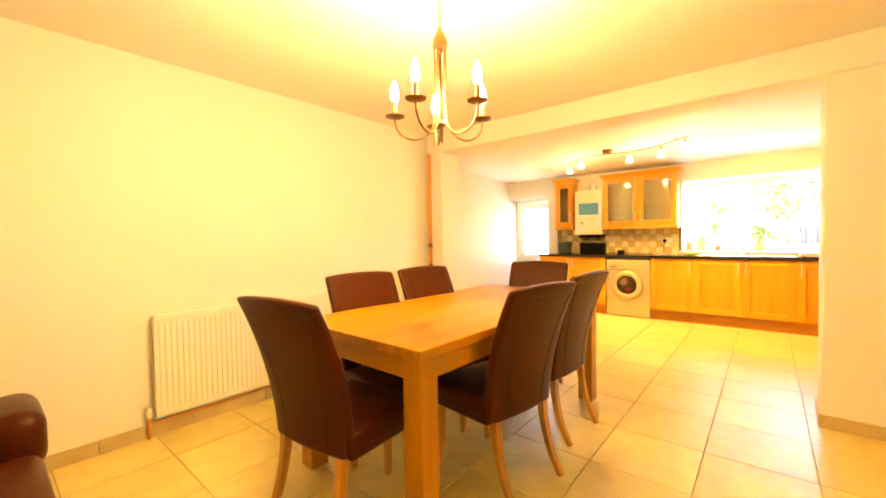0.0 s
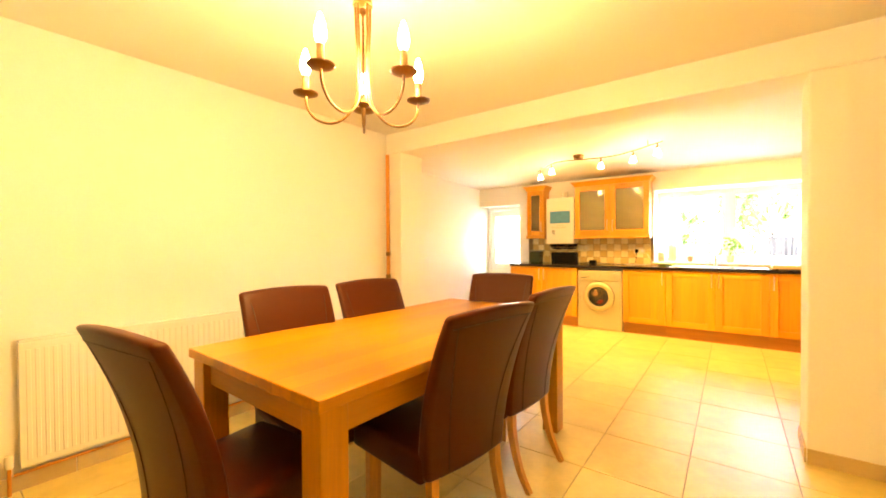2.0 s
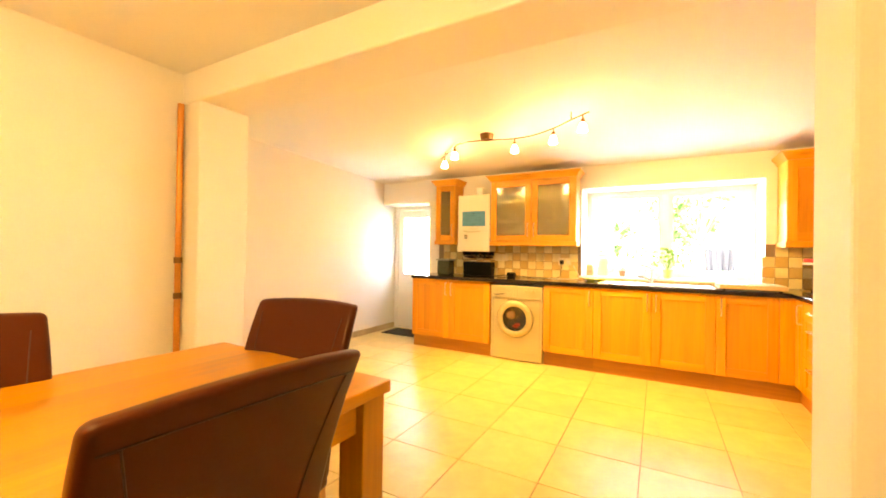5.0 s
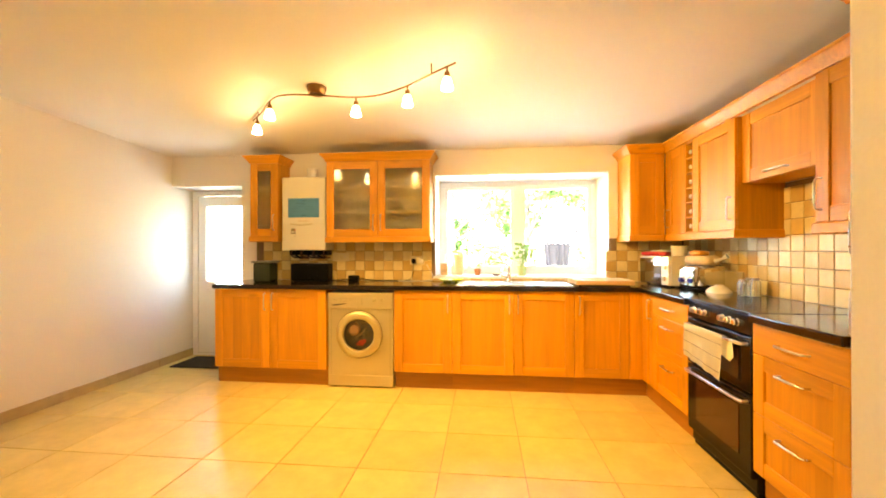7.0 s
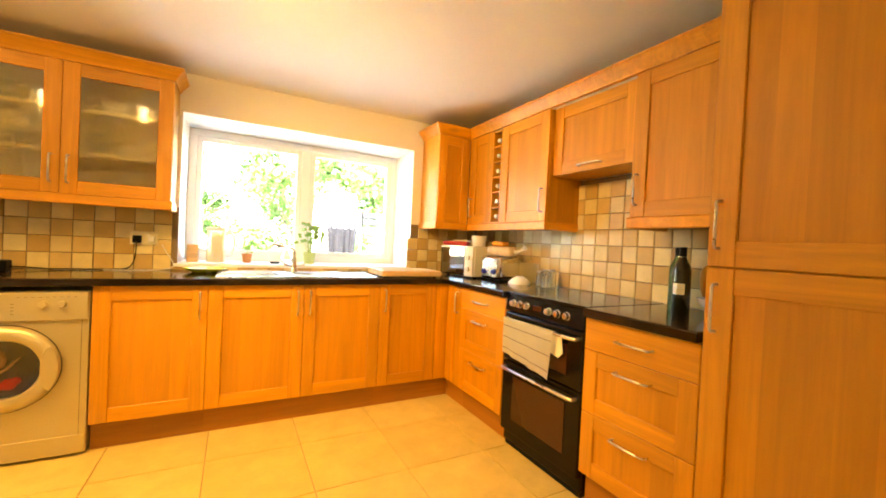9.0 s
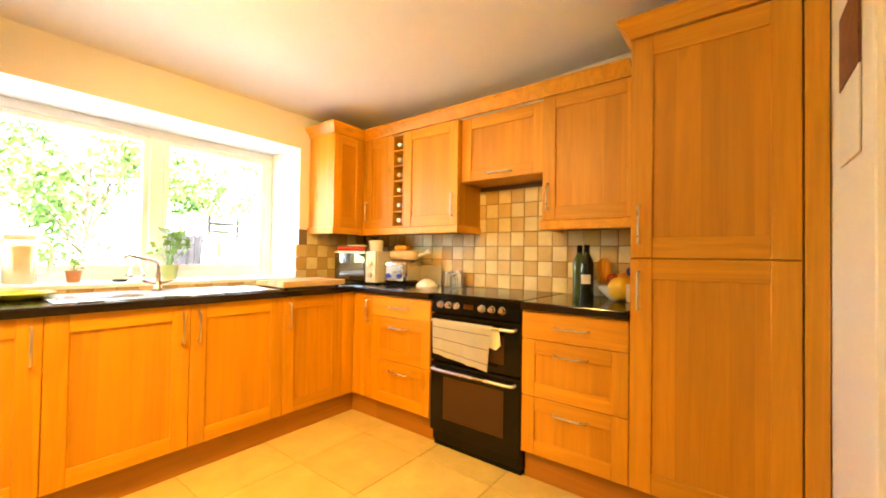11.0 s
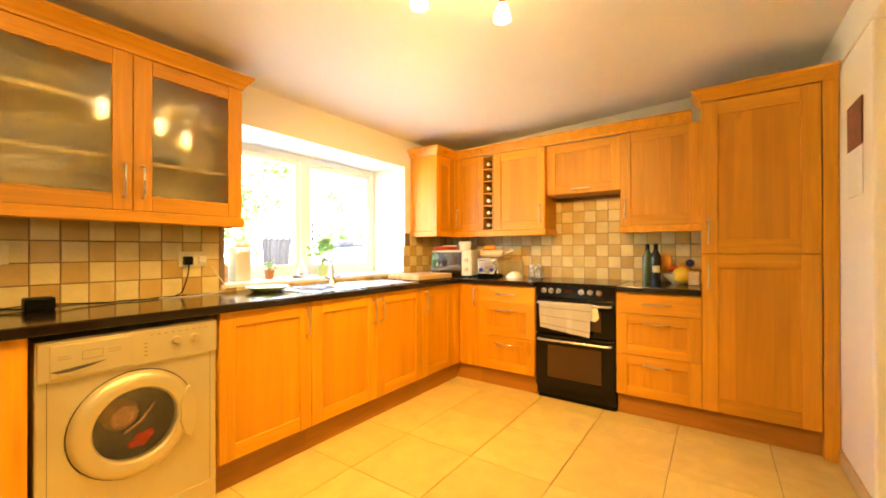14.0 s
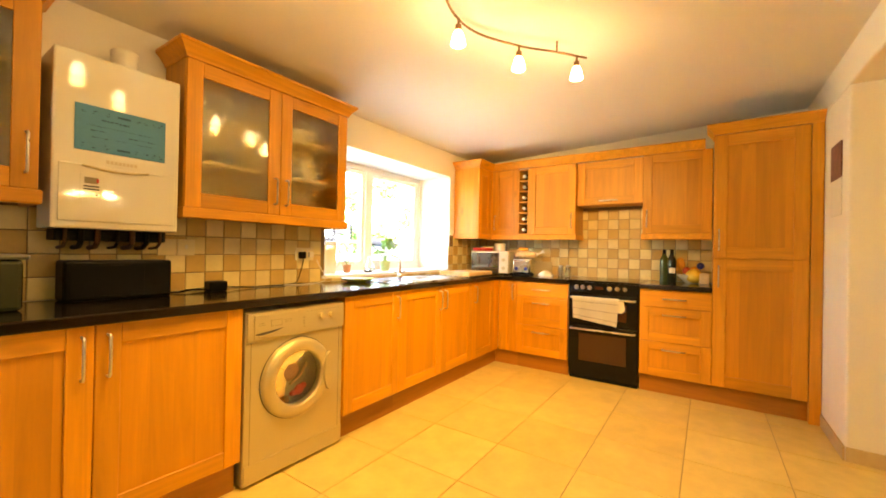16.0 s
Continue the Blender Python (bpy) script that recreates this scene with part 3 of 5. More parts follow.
for i in range(6):
    m_ = pose(WFX - 0.005, 6.50, 1.35 + i * 0.1163 + 0.012 + 0.041, 0, -90, 0)
    if bottle is None:
        bottle = empty("wine_bottle", (0, 0, 0), 0, "dark wine bottle lying in the rack", "bottle", "bottles in the wine rack")
        part("glass", lathe([(0, -0.26), (0.035, -0.26), (0.0375, -0.25), (0.0375, -0.09), (0.03, -0.06), (0.015, -0.035), (0.0145, -0.03), (0, -0.03)], 16), M_BOTTLE, bottle, "", 0, True)
        part("cap", lathe([(0.0148, -0.06), (0.016, -0.03), (0.016, 0.006), (0.0, 0.008)], 14), M_PAPER, bottle, "pale foil cap", 0, True)
        bottle.matrix_basis = m_
    else:
        copy_thing(bottle, m_)
u = wall_unit((WFX, 6.44, 0), -90, 0.50, 1.35, 2.07, [(0.0, 0.50, "r")], "oak wall cabinet next to the wine rack", depth=0.28)
u = wall_unit((WFX + 0.04, 5.938, 0), -90, 0.60, 1.64, 2.07, [(0.0, 0.60, "h")], "short oak cabinet over the cooker", depth=0.22)
u2 = wall_unit((WFX, 5.335, 0), -90, 0.53, 1.35, 2.07, [(0.0, 0.53, "l")], "oak wall cabinet beside the tall cupboard", depth=0.28)
corn = empty("cornice_run", (0, 0, 0), 0, "long oak cornice along the cooker wall's cabinets", "cornice")
moulding([(1.70, 6.93), (1.70, 5.9405)], 2.071, corn, "cornice_length")
moulding([(1.70, 5.94), (1.70, 4.86)], 2.071, corn, "cornice_length")
corn2 = empty("pelmet_run", (0, 0, 0), 0, "oak light pelmet below the wall cabinets", "pelmet")
moulding([(1.70, 6.93), (1.70, 5.942), (1.995, 5.942)], 1.35, corn2, "pelmet", 0.01, 0.055, True)
moulding([(1.995, 5.335), (1.70, 5.335), (1.70, 4.805)], 1.35, corn2, "pelmet", 0.01, 0.055, True)

# worktop with two rounded-front lengths
wt = empty("worktop", (0, 0, 0), 0, "polished dark granite-look worktop", "worktop")
part("front_run", prism([(-2.375, 6.605), (1.375, 6.605), (1.375, 7.192), (-2.375, 7.192)], 0.870, 0.910), M_STONE, wt, "", 0.006)
part("corner_run", prism([(1.3752, 5.912), (1.992, 5.912), (1.992, 7.192), (1.3752, 7.192)], 0.870, 0.910), M_STONE, wt, "", 0.006)
part("short_run", prism([(1.375, 4.803), (1.992, 4.803), (1.992, 5.306), (1.375, 5.306)], 0.870, 0.910), M_STONE, wt, "", 0.006)


# ---- washing machine ----
wm = empty("washing_machine", (-1.285, 6.64, 0), 0, "silver front-loading washing machine with clothes in the drum", "washing machine")
part("body", box(0, 0.0, 0.012, 0.597, 0.54, 0.845), M_SILVER, wm, "", 0.006)
part("kick_panel", box(0.004, -0.006, 0.016, 0.593, 0.0, 0.11), M_SILVER, wm, "", 0.003)
part("control_panel", box(0.004, -0.014, 0.70, 0.593, 0.0, 0.84), M_SILVER, wm, "", 0.005)
part("detergent_drawer", box(0.035, -0.0195, 0.710, 0.27, -0.014, 0.828), M_SILVER, wm, "", 0.004)
# the drawer isn't hollowed: a dark wedge paints the finger recess's shade
part("grip_shade", plate([(0.035, 0.737), (0.19, 0.752), (0.15, 0.739), (0.085, 0.728), (0.055, 0.729)], -0.0215, -0.0195), M_DRUM, wm, "flat dark wedge for the shade in the finger recess")
part("drawer_lip", plate([(0.055, 0.728), (0.085, 0.727), (0.15, 0.738), (0.115, 0.722), (0.08, 0.714), (0.06, 0.717)], -0.024, -0.0195), M_SILVERL, wm, "pale lip under the finger recess", 0.001)
part("panel_joint", box(0.030, -0.0008, 0.11, 0.0316, 0.001, 0.70), M_DRUM, wm, "thin dark joint in the front")
part("panel_joint", box(0.567, -0.0008, 0.11, 0.5686, 0.001, 0.70), M_DRUM, wm, "thin dark joint in the front")
WY = Matrix.Rotation(radians(90), 4, "X")
DC = Matrix.Translation((0.287, 0, 0.472)) @ WY
part("door_ring", lathe([(0.138, 0.0), (0.138, 0.018), (0.146, 0.034), (0.165, 0.040), (0.192, 0.034), (0.206, 0.016), (0.208, 0.0)], 48, m=DC), M_SILVERL, wm, "pale silver door ring", 0, True)
part("door_glass", lathe([(0.138, 0.022), (0.11, 0.014), (0.06, 0.007), (0, 0.005)], 40, m=DC), M_WGLASS, wm, "dark bulging door glass", 0, True)
part("drum", lathe([(0.138, 0.002), (0.138, 0.0005), (0, 0.0005)], 32, m=DC), M_DRUM, wm, "dark drum", 0, True)
bm = bmesh.new()
for i, (cx, cz, r) in enumerate([(0.02, -0.075, 0.028), (0.045, -0.06, 0.018), (-0.01, -0.085, 0.016)]):
    lathe([(0, 0.004), (r * 0.7, 0.007), (r, 0.004), (r, 0.0)], 12, bm, m=Matrix.Translation((0.287 + cx, 0, 0.472 + cz)) @ WY)
part("laundry", lathe([(0.0, 0.012), (0.035, 0.012), (0.055, 0.007), (0.06, 0.0008)], 10, m=Matrix.Translation((0.24, 0, 0.515)) @ WY), mottled("brown_laundry", (0.22, 0.13, 0.07), 0.9, 0.4, 20, 90, 0.4), wm, "brown laundry behind the glass", 0, True)
part("laundry", tube([(0.25, -0.004, 0.44), (0.30, -0.006, 0.47), (0.35, -0.005, 0.53)], [0.004, 0.006, 0.004], 8), M_CANDLE, wm, "tan laundry behind the glass", 0, True)
part("laundry", bm, M_REDP, wm, "red laundry behind the glass", 0, True)
rim = [(0.287 + 0.213 * math.cos(radians(k)), 0.472 + 0.213 * math.sin(radians(k))) for k in range(-31, 32, 4)]
scoop = [(0.287 + 0.183 - 0.040 * math.cos(radians(k * 90)), 0.472 + 0.11 * math.sin(radians(-k * 90))) for k in (-0.88, -0.66, -0.44, -0.22, 0, 0.22, 0.44, 0.66, 0.88)]
part("door_handle", plate(rim + scoop, -0.053, -0.030), M_SILVERL, wm, "crescent pull on the door ring", 0.005)
# shade between door ring and front, drawn as a dark ring on the surface
part("door_gap_shade", lathe([(0.2081, 0.0006), (0.2081, 0.0014), (0.2125, 0.0012), (0.2125, 0.0006)], 48, m=DC), M_DRUM, wm, "thin dark ring for the shade in the gap round the door", 0, True)
for i in range(2):
    part("knob", lathe([(0.017, 0), (0.017, 0.012), (0.014, 0.018), (0, 0.018)], 20, m=Matrix.Translation((0.425 + i * 0.07, -0.014, 0.782)) @ WY), M_SILVERL, wm, "round control knob", 0, True)
bm = bmesh.new()
for i in range(4):
    box(0.31, -0.0152, 0.735 + i * 0.016, 0.322, -0.0138, 0.739 + i * 0.016, bm)
for i in range(9):
    box(0.33 + i * 0.026, -0.0152, 0.815, 0.342 + i * 0.026, -0.0138, 0.818, bm)
for x0, z0, x1, z1 in ((0.12, 0.765, 0.18, 0.767), (0.12, 0.795, 0.18, 0.797), (0.12, 0.767, 0.1215, 0.795), (0.1785, 0.767, 0.18, 0.795), (0.055, 0.776, 0.09, 0.778), (0.055, 0.785, 0.085, 0.787), (0.195, 0.778, 0.235, 0.780), (0.195, 0.788, 0.235, 0.790)):
    box(x0, -0.0207, z0, x1, -0.0193, z1, bm)
tagged(part("markings", bm, M_PRINT, wm), "small grey print", "", "", "stuff")

# ---- cooker ----
ck = empty("cooker", (1.425, 5.907, 0), -90, "black double-oven electric cooker with a glass hob", "cooker")
part("body", box(0.003, 0.0, 0.03, 0.592, 0.56, 0.875), M_BLACK, ck, "", 0.004)
part("hob", box(0.0, -0.02, 0.895, 0.597, 0.565, 0.912), M_BLACK, ck, "black glass hob", 0.005)
bm = bmesh.new()
v = [bm.verts.new(p) for p in [(0.002, -0.028, 0.80), (0.593, -0.028, 0.80), (0.593, -0.016, 0.893), (0.002, -0.016, 0.893),
                               (0.002, 0.0, 0.80), (0.593, 0.0, 0.80), (0.593, 0.0, 0.893), (0.002, 0.0, 0.893)]]
for a in ((0, 1, 2, 3), (4, 7, 6, 5), (0, 4, 5, 1), (3, 2, 6, 7), (0, 3, 7, 4), (1, 5, 6, 2)):
    bm.faces.new([v[i] for i in a])
part("control_panel", bm, M_BLACK, ck, "", 0.002)
part("clock_display", box(0.235, -0.0265, 0.835, 0.302, -0.024, 0.862), M_OVENGLASS, ck, "dark clock display")
for kx in (0.070, 0.127, 0.185, 0.357, 0.420, 0.483):
    part("knob", lathe([(0.021, 0), (0.021, 0.004), (0.017, 0.008), (0.016, 0.022), (0.012, 0.026), (0, 0.026)], 20,
                       m=Matrix.Translation((kx, -0.022, 0.848)) @ WY), M_STEEL, ck, "steel control knob", 0, True)
for z0, z1, nm in ((0.515, 0.79, "grill_door"), (0.10, 0.505, "oven_door")):
    d = part(nm, box(0.004, -0.028, z0, 0.592, -0.001, z1), M_BLACK, ck, "", 0.004)
    gz = (z0 + 0.05, z1 - 0.075)
    part("door_window", box(0.10, -0.0305, gz[0] + (0.03 if z0 < 0.3 else 0), 0.50, -0.0282, gz[1]), M_OVENGLASS, d, "dark brown oven window")
    hz = z1 - 0.035
    part("handle", tube([(0.03, -0.028, hz), (0.03, -0.055, hz), (0.05, -0.062, hz), (0.545, -0.062, hz), (0.565, -0.055, hz), (0.565, -0.028, hz)], 0.009, 10), M_STEEL, d, "long steel bar handle", 0, True)
part("base_panel", box(0.01, 0.01, 0.0, 0.585, 0.05, 0.095), M_BLACKP, ck)

# towel over the upper handle
tw = empty("tea_towel", (1.425, 5.907, 0), -90, "cream striped tea towel hanging over the cooker's handle", "tea towel")
bm = bmesh.new()
NX, NZ = 20, 16
def towel_at(i, j):
    u_, v_ = i / NX, j / NZ
    lx = 0.045 + 0.40 * u_ + 0.03 * v_ * (0.5 - u_)
    drop = 0.185 + 0.045 * u_
    wob = 0.004 * math.sin(u_ * 17 + v_ * 3) + 0.003 * math.sin(u_ * 31)
    if v_ < 0.25:
        a = v_ / 0.25 * math.pi
        return (lx, -0.062 + 0.013 * math.cos(a), 0.755 + 0.013 * math.sin(a))
    s = (v_ - 0.25) / 0.75
    return (lx, -0.075 - wob * s - 0.006 * s, 0.755 - drop * s)
grid = [[bm.verts.new(towel_at(i, j)) for i in range(NX + 1)] for j in range(NZ + 1)]
for j in range(NZ):
    for i in range(NX):
        bm.faces.new((grid[j][i], grid[j][i + 1], grid[j + 1][i + 1], grid[j + 1][i]))
res = bmesh.ops.solidify(bm, geom=bm.faces[:], thickness=0.004)
part("cloth", bm, M_TOWEL, tw, "", 0, True)
part("back_fold", plate([(0.385, 0.752), (0.478, 0.752), (0.490, 0.668), (0.462, 0.640), (0.420, 0.648), (0.385, 0.66)], -0.050, -0.046), M_TOWEL, tw, "inner fold of the towel showing at the side", 0.001)
for j in (6, 10, 14):
    bm = tube([Vector(towel_at(i, j)) + Vector((0, -0.0035, 0)) for i in range(NX + 1)], 0.0016, 5)
    part("stripe", bm, M_STRIPE, tw, "thin brown woven stripe")

# ---- boiler ----
bo = empty("boiler", (-1.895, 6.97, 1.22), 0, "white wall-hung gas boiler with a blue note taped on", "boiler")
part("casing", box(0, 0, 0, 0.447, 0.222, 0.725), M_ENAMELW, bo, "", 0.008)
part("flap", box(0.02, -0.006, 0.03, 0.427, -0.0005, 0.265), M_ENAMELW, bo, "", 0.004)
part("flap_lip", tube(curve([(0.09, -0.008, 0.262), (0.15, -0.012, 0.252), (0.205, -0.013, 0.249), (0.26, -0.012, 0.252), (0.32, -0.008, 0.262)], 4), 0.005, 8), M_SILVERL, bo, "curved silver lip", 0, True)
part("control_window", box(0.085, -0.0085, 0.125, 0.155, -0.0062, 0.232), M_ENAMELW, bo, "white control window", 0.001)
part("display", box(0.098, -0.0098, 0.188, 0.142, -0.0087, 0.214), M_PRINT, bo, "grey-green display")
part("red_mark", box(0.137, -0.0112, 0.193, 0.144, -0.0100, 0.209), M_REDP, bo, "red mark")
bm = box(0.096, -0.0098, 0.174, 0.146, -0.0087, 0.179)
box(0.096, -0.0098, 0.162, 0.146, -0.0087, 0.167, bm)
box(0.134, -0.0098, 0.138, 0.142, -0.0087, 0.145, bm)
part("control_print", bm, M_BLACKP, bo, "small dark markings")
bm = bmesh.new()
for i in range(8):
    box(0.17 + i * 0.014, -0.0018, 0.282, 0.180 + i * 0.014, -0.0004, 0.296, bm)
part("faint_badge", bm, M_PRINT_PALE, bo, "faint pale badge")
part("pipe_tray", box(0.03, 0.09, -0.050, 0.43, 0.215, -0.001), M_BLACKP, bo, "dark pipe cover beneath", 0.004)
for i, x in enumerate((0.06, 0.11, 0.165, 0.235, 0.29, 0.345, 0.40)):
    part("pipe", tube([(x, 0.075, 0.0), (x, 0.075, -0.055), (x + 0.006, 0.13, -0.075), (x + 0.006, 0.215, -0.08)], 0.011 if i % 3 else 0.007, 8), M_BLACKP if i % 2 else M_COPPERD, bo, "dark pipe beneath the boiler", 0, True)
part("flue", lathe([(0.05, 0), (0.05, 0.07), (0.052, 0.075), (0.052, 0.10), (0, 0.10)], 20, center=(0.26, 0.12, 0.725)), M_CHINA, bo, "white flue collar", 0, True)
note = empty("note", (-1.895, 6.97, 1.22), 0, "blue handwritten paper note on the boiler", "note")
part("sheet", box(0.065, -0.0035, 0.325, 0.385, -0.0015, 0.515), M_PAPERBLUE, note)
bm = bmesh.new()
rn = random.Random(4)
for z in (0.487, 0.345):                                # little marks above and below, a bold word in the middle of each row
    for x in (0.09, 0.125, 0.165, 0.275, 0.305, 0.335, 0.36):
        for _ in range(3):
            dx, dz = rn.uniform(-0.006, 0.006), rn.uniform(-0.008, 0.008)
            box(x + dx, -0.0048, z + dz, x + dx + rn.uniform(0.003, 0.009), -0.0036, z + dz + rn.uniform(0.0015, 0.004), bm)
    box(0.205, -0.0048, z - 0.003, 0.250, -0.0036, z + 0.005, bm)
for z, x0, x1, h in ((0.458, 0.15, 0.245, 0.006), (0.432, 0.10, 0.335, 0.0016), (0.412, 0.115, 0.165, 0.003), (0.405, 0.245, 0.345, 0.003), (0.385, 0.12, 0.33, 0.0014)):
    x = x0
    while x < x1:
        wl = rn.uniform(0.004, 0.016)
        box(x, -0.0048, z + rn.uniform(-0.002, 0.002), min(x1, x + wl), -0.0036, z + h, bm)
        x += wl + 0.004
tagged(part("writing", bm, M_INK, note), "faint ink writing", "", "", "stuff")

# ---- door recess, back door, mat ----
dr = structure("door_back", box(-3.275, 7.50, 0.0, -3.215, 7.57, DZ - 0.002), M_UPVC, "white half-glazed back door in its frame")
DPY = 7.50
part("frame_top", box(-3.215, DPY, DZ - 0.06, DX1 - 0.002, 7.57, DZ - 0.002), M_UPVC, dr, "", 0.003)
part("frame_side", box(DX1 - 0.062, DPY, 0, DX1 - 0.002, 7.57, DZ - 0.062), M_UPVC, dr, "", 0.003)
part("bottom_panel", box(-3.213, DPY + 0.012, 0.03, DX1 - 0.064, 7.555, 0.86), M_UPVC, dr, "", 0.004)
part("moulded_panel", box(-3.12, DPY + 0.004, 0.14, DX1 - 0.15, DPY + 0.0115, 0.76), M_UPVC, dr, "", 0.003)
part("top_rail", box(-3.213, DPY + 0.012, 1.73, DX1 - 0.064, 7.555, DZ - 0.063), M_UPVC, dr, "", 0.004)
part("stile", box(-3.213, DPY + 0.012, 0.86, -3.12, 7.555, 1.73), M_UPVC, dr, "", 0.004)
part("stile", box(DX1 - 0.157, DPY + 0.012, 0.86, DX1 - 0.064, 7.555, 1.73), M_UPVC, dr, "", 0.004)
pn = part("pane", box(-3.12, 7.53, 0.86, DX1 - 0.157, 7.536, 1.73), M_PANE, dr, "clear door pane")
pn.visible_shadow = False
part("threshold", box(-3.213, DPY + 0.0, 0.0, DX1 - 0.064, 7.56, 0.028), M_UPVC, dr)
structure("step", box(XK0, 7.56, -0.2, DX1, 7.9, -0.02), M_PAV, "doorstep outside the back door")
mt = empty("doormat", (-2.80, 7.22, 0), 0, "dark ribbed doormat inside the back door", "doormat")
part("mat", box(-0.36, -0.20, 0, 0.36, 0.20, 0.012), M_MAT, mt, "", 0.004)

# ---- window ----
wd = structure("window_kitchen", box(WX0 - 0.02, 7.18, WZ0 - 0.022, WX1, 7.64, WZ0 - 0.001), M_WHITE, "white upvc window of two lights over a deep sill")
wd2 = wd
def bar(n_, *a):
    return part(n_, box(*a), M_UPVC, wd, "", 0.004)
bar("frame_bottom", WX0, 7.62, WZ0, WX1, 7.69, WZ0 + 0.055)
bar("frame_top", WX0, 7.62, WZ1 - 0.055, WX1, 7.69, WZ1)
bar("frame_side", WX0, 7.62, WZ0 + 0.055, WX0 + 0.055, 7.69, WZ1 - 0.055)
bar("frame_side", WX1 - 0.055, 7.62, WZ0 + 0.055, WX1, 7.69, WZ1 - 0.055)
bar("mullion", 0.44, 7.615, WZ0 + 0.055, 0.52, 7.69, WZ1 - 0.055)
for x0, x1 in ((WX0 + 0.055, 0.44), (0.52, WX1 - 0.055)):
    a0, a1 = WZ0 + 0.055, WZ1 - 0.055
    bm = box(x0, 7.635, a0, x0 + 0.035, 7.68, a1); box(x1 - 0.035, 7.635, a0, x1, 7.68, a1, bm)
    box(x0 + 0.035, 7.635, a0, x1 - 0.035, 7.68, a0 + 0.035, bm); box(x0 + 0.035, 7.635, a1 - 0.035, x1 - 0.035, 7.68, a1, bm)
    s = part("sash", bm, M_UPVC, wd)
    p = part("pane", box(x0 + 0.035, 7.655, a0 + 0.035, x1 - 0.035, 7.661, a1 - 0.035), M_PANE, wd, "clear window pane")
    p.visible_shadow = False

# ---- track light ----
CZ = 2.312
tl = empty("track_light", (-1.0, 5.76, CZ), 0, "bronze wavy ceiling track light with five lit frosted spots", "ceiling light")
L0 = Vector((-1.0, 5.76, CZ))
part("canopy", lathe([(0.065, 0), (0.065, -0.012), (0.055, -0.05), (0.048, -0.056), (0, -0.056)], 28), M_BRONZE, tl, "round bronze ceiling mount", 0, True)
RZ = 2.252
rail_pts = [(-1.72, 6.20, RZ), (-1.54, 6.02, RZ), (-1.34, 5.80, RZ), (-1.20, 5.735, RZ), (-1.0, 5.76, RZ), (-0.78, 5.82, RZ), (-0.58, 5.80, RZ), (-0.36, 5.67, RZ), (-0.20, 5.53, RZ), (-0.05, 5.41, RZ)]
part("rail", tube([Vector(p) - L0 for p in curve(rail_pts, 6)], 0.006, 8), M_BRONZE, tl, "thin wavy bronze rail", 0, True)
for p in ((-1.62, 6.105), (-0.20, 5.53)):
    part("ceiling_post", tube([(p[0] - L0.x, p[1] - L0.y, 0), (p[0] - L0.x, p[1] - L0.y, -0.062)], 0.005, 8), M_BRONZE, tl)
AIMS = ((-1.2, 5.9, 0), (-0.8, 5.9, 0), (0.0, 6.2, 0), (1.4, 6.9, 0.8), (1.3, 6.4, 0.5))    # each head is turned its own way
for i, (x, y) in enumerate(((-1.64, 6.125), (-1.36, 5.815), (-0.75, 5.818), (-0.37, 5.677), (-0.10, 5.45))):
    q = Vector((x, y, RZ)) - L0
    h_ = part("spot_holder", lathe([(0.006, 0), (0.006, -0.03), (0.015, -0.032), (0.017, -0.06), (0, -0.061)], 16, center=q), M_BRONZE, tl, "small bronze lamp holder", 0, True)
    part("spot_shade", lathe([(0.016, -0.062), (0.024, -0.075), (0.036, -0.125), (0.033, -0.128), (0.0, -0.118)], 24, center=q), M_SHADE, tl, "lit frosted glass shade", 0, True)
    lamp("spot_bulb", (x, y, RZ - 0.165), SPOT_W, HALOGEN, 0.03)
    beam("spot_beam", (x, y, RZ - 0.15), AIMS[i], BEAM_W * (0.8, 0.85, 1.0, 1.3, 0.4)[i], HALOGEN)

# ---- chandelier ----
CX, CY = -0.505, 1.832
ch = empty("chandelier", (CX, CY, ZD), 0, "antique brass five-arm chandelier with lit candle bulbs", "chandelier")
part("ceiling_rose", lathe([(0.05, 0), (0.05, -0.01), (0.03, -0.035), (0.01, -0.04), (0, -0.04)], 24), M_BRONZE, ch, "", 0, True)
bm = bmesh.new()
for i in range(7):
    zc = -0.045 - i * 0.028
    ring = []
    for k in range(13):
        a = k * math.tau / 12
        ring.append((0.008 * math.cos(a) * (i % 2), 0.008 * math.cos(a) * (1 - i % 2), zc - 0.014 + 0.018 * math.sin(a)))
    tube(ring, 0.002, 5, bm)
part("chain", bm, M_BRONZE, ch)
ZC = -0.23
part("cone_top", lathe([(0.004, ZC), (0.008, ZC - 0.01), (0.032, ZC - 0.06), (0.034, ZC - 0.085), (0.030, ZC - 0.088), (0, ZC - 0.088)], 24), M_BRONZE, ch, "pointed brass cap", 0, True)
part("finial", lathe([(0.004, ZC - 0.10), (0.004, ZC - 0.40), (0.018, ZC - 0.405), (0.022, ZC - 0.42), (0.008, ZC - 0.435), (0.0065, ZC - 0.49), (0.003, ZC - 0.503), (0, ZC - 0.504)], 16), M_BRONZE, ch, "", 0, True)
part("inner_ball", lathe([(0, ZC - 0.089), (0.011, ZC - 0.095), (0.013, ZC - 0.105), (0.008, ZC - 0.115), (0, ZC - 0.117)], 14), M_BRONZE, ch, "", 0, True)
R_ = 0.209
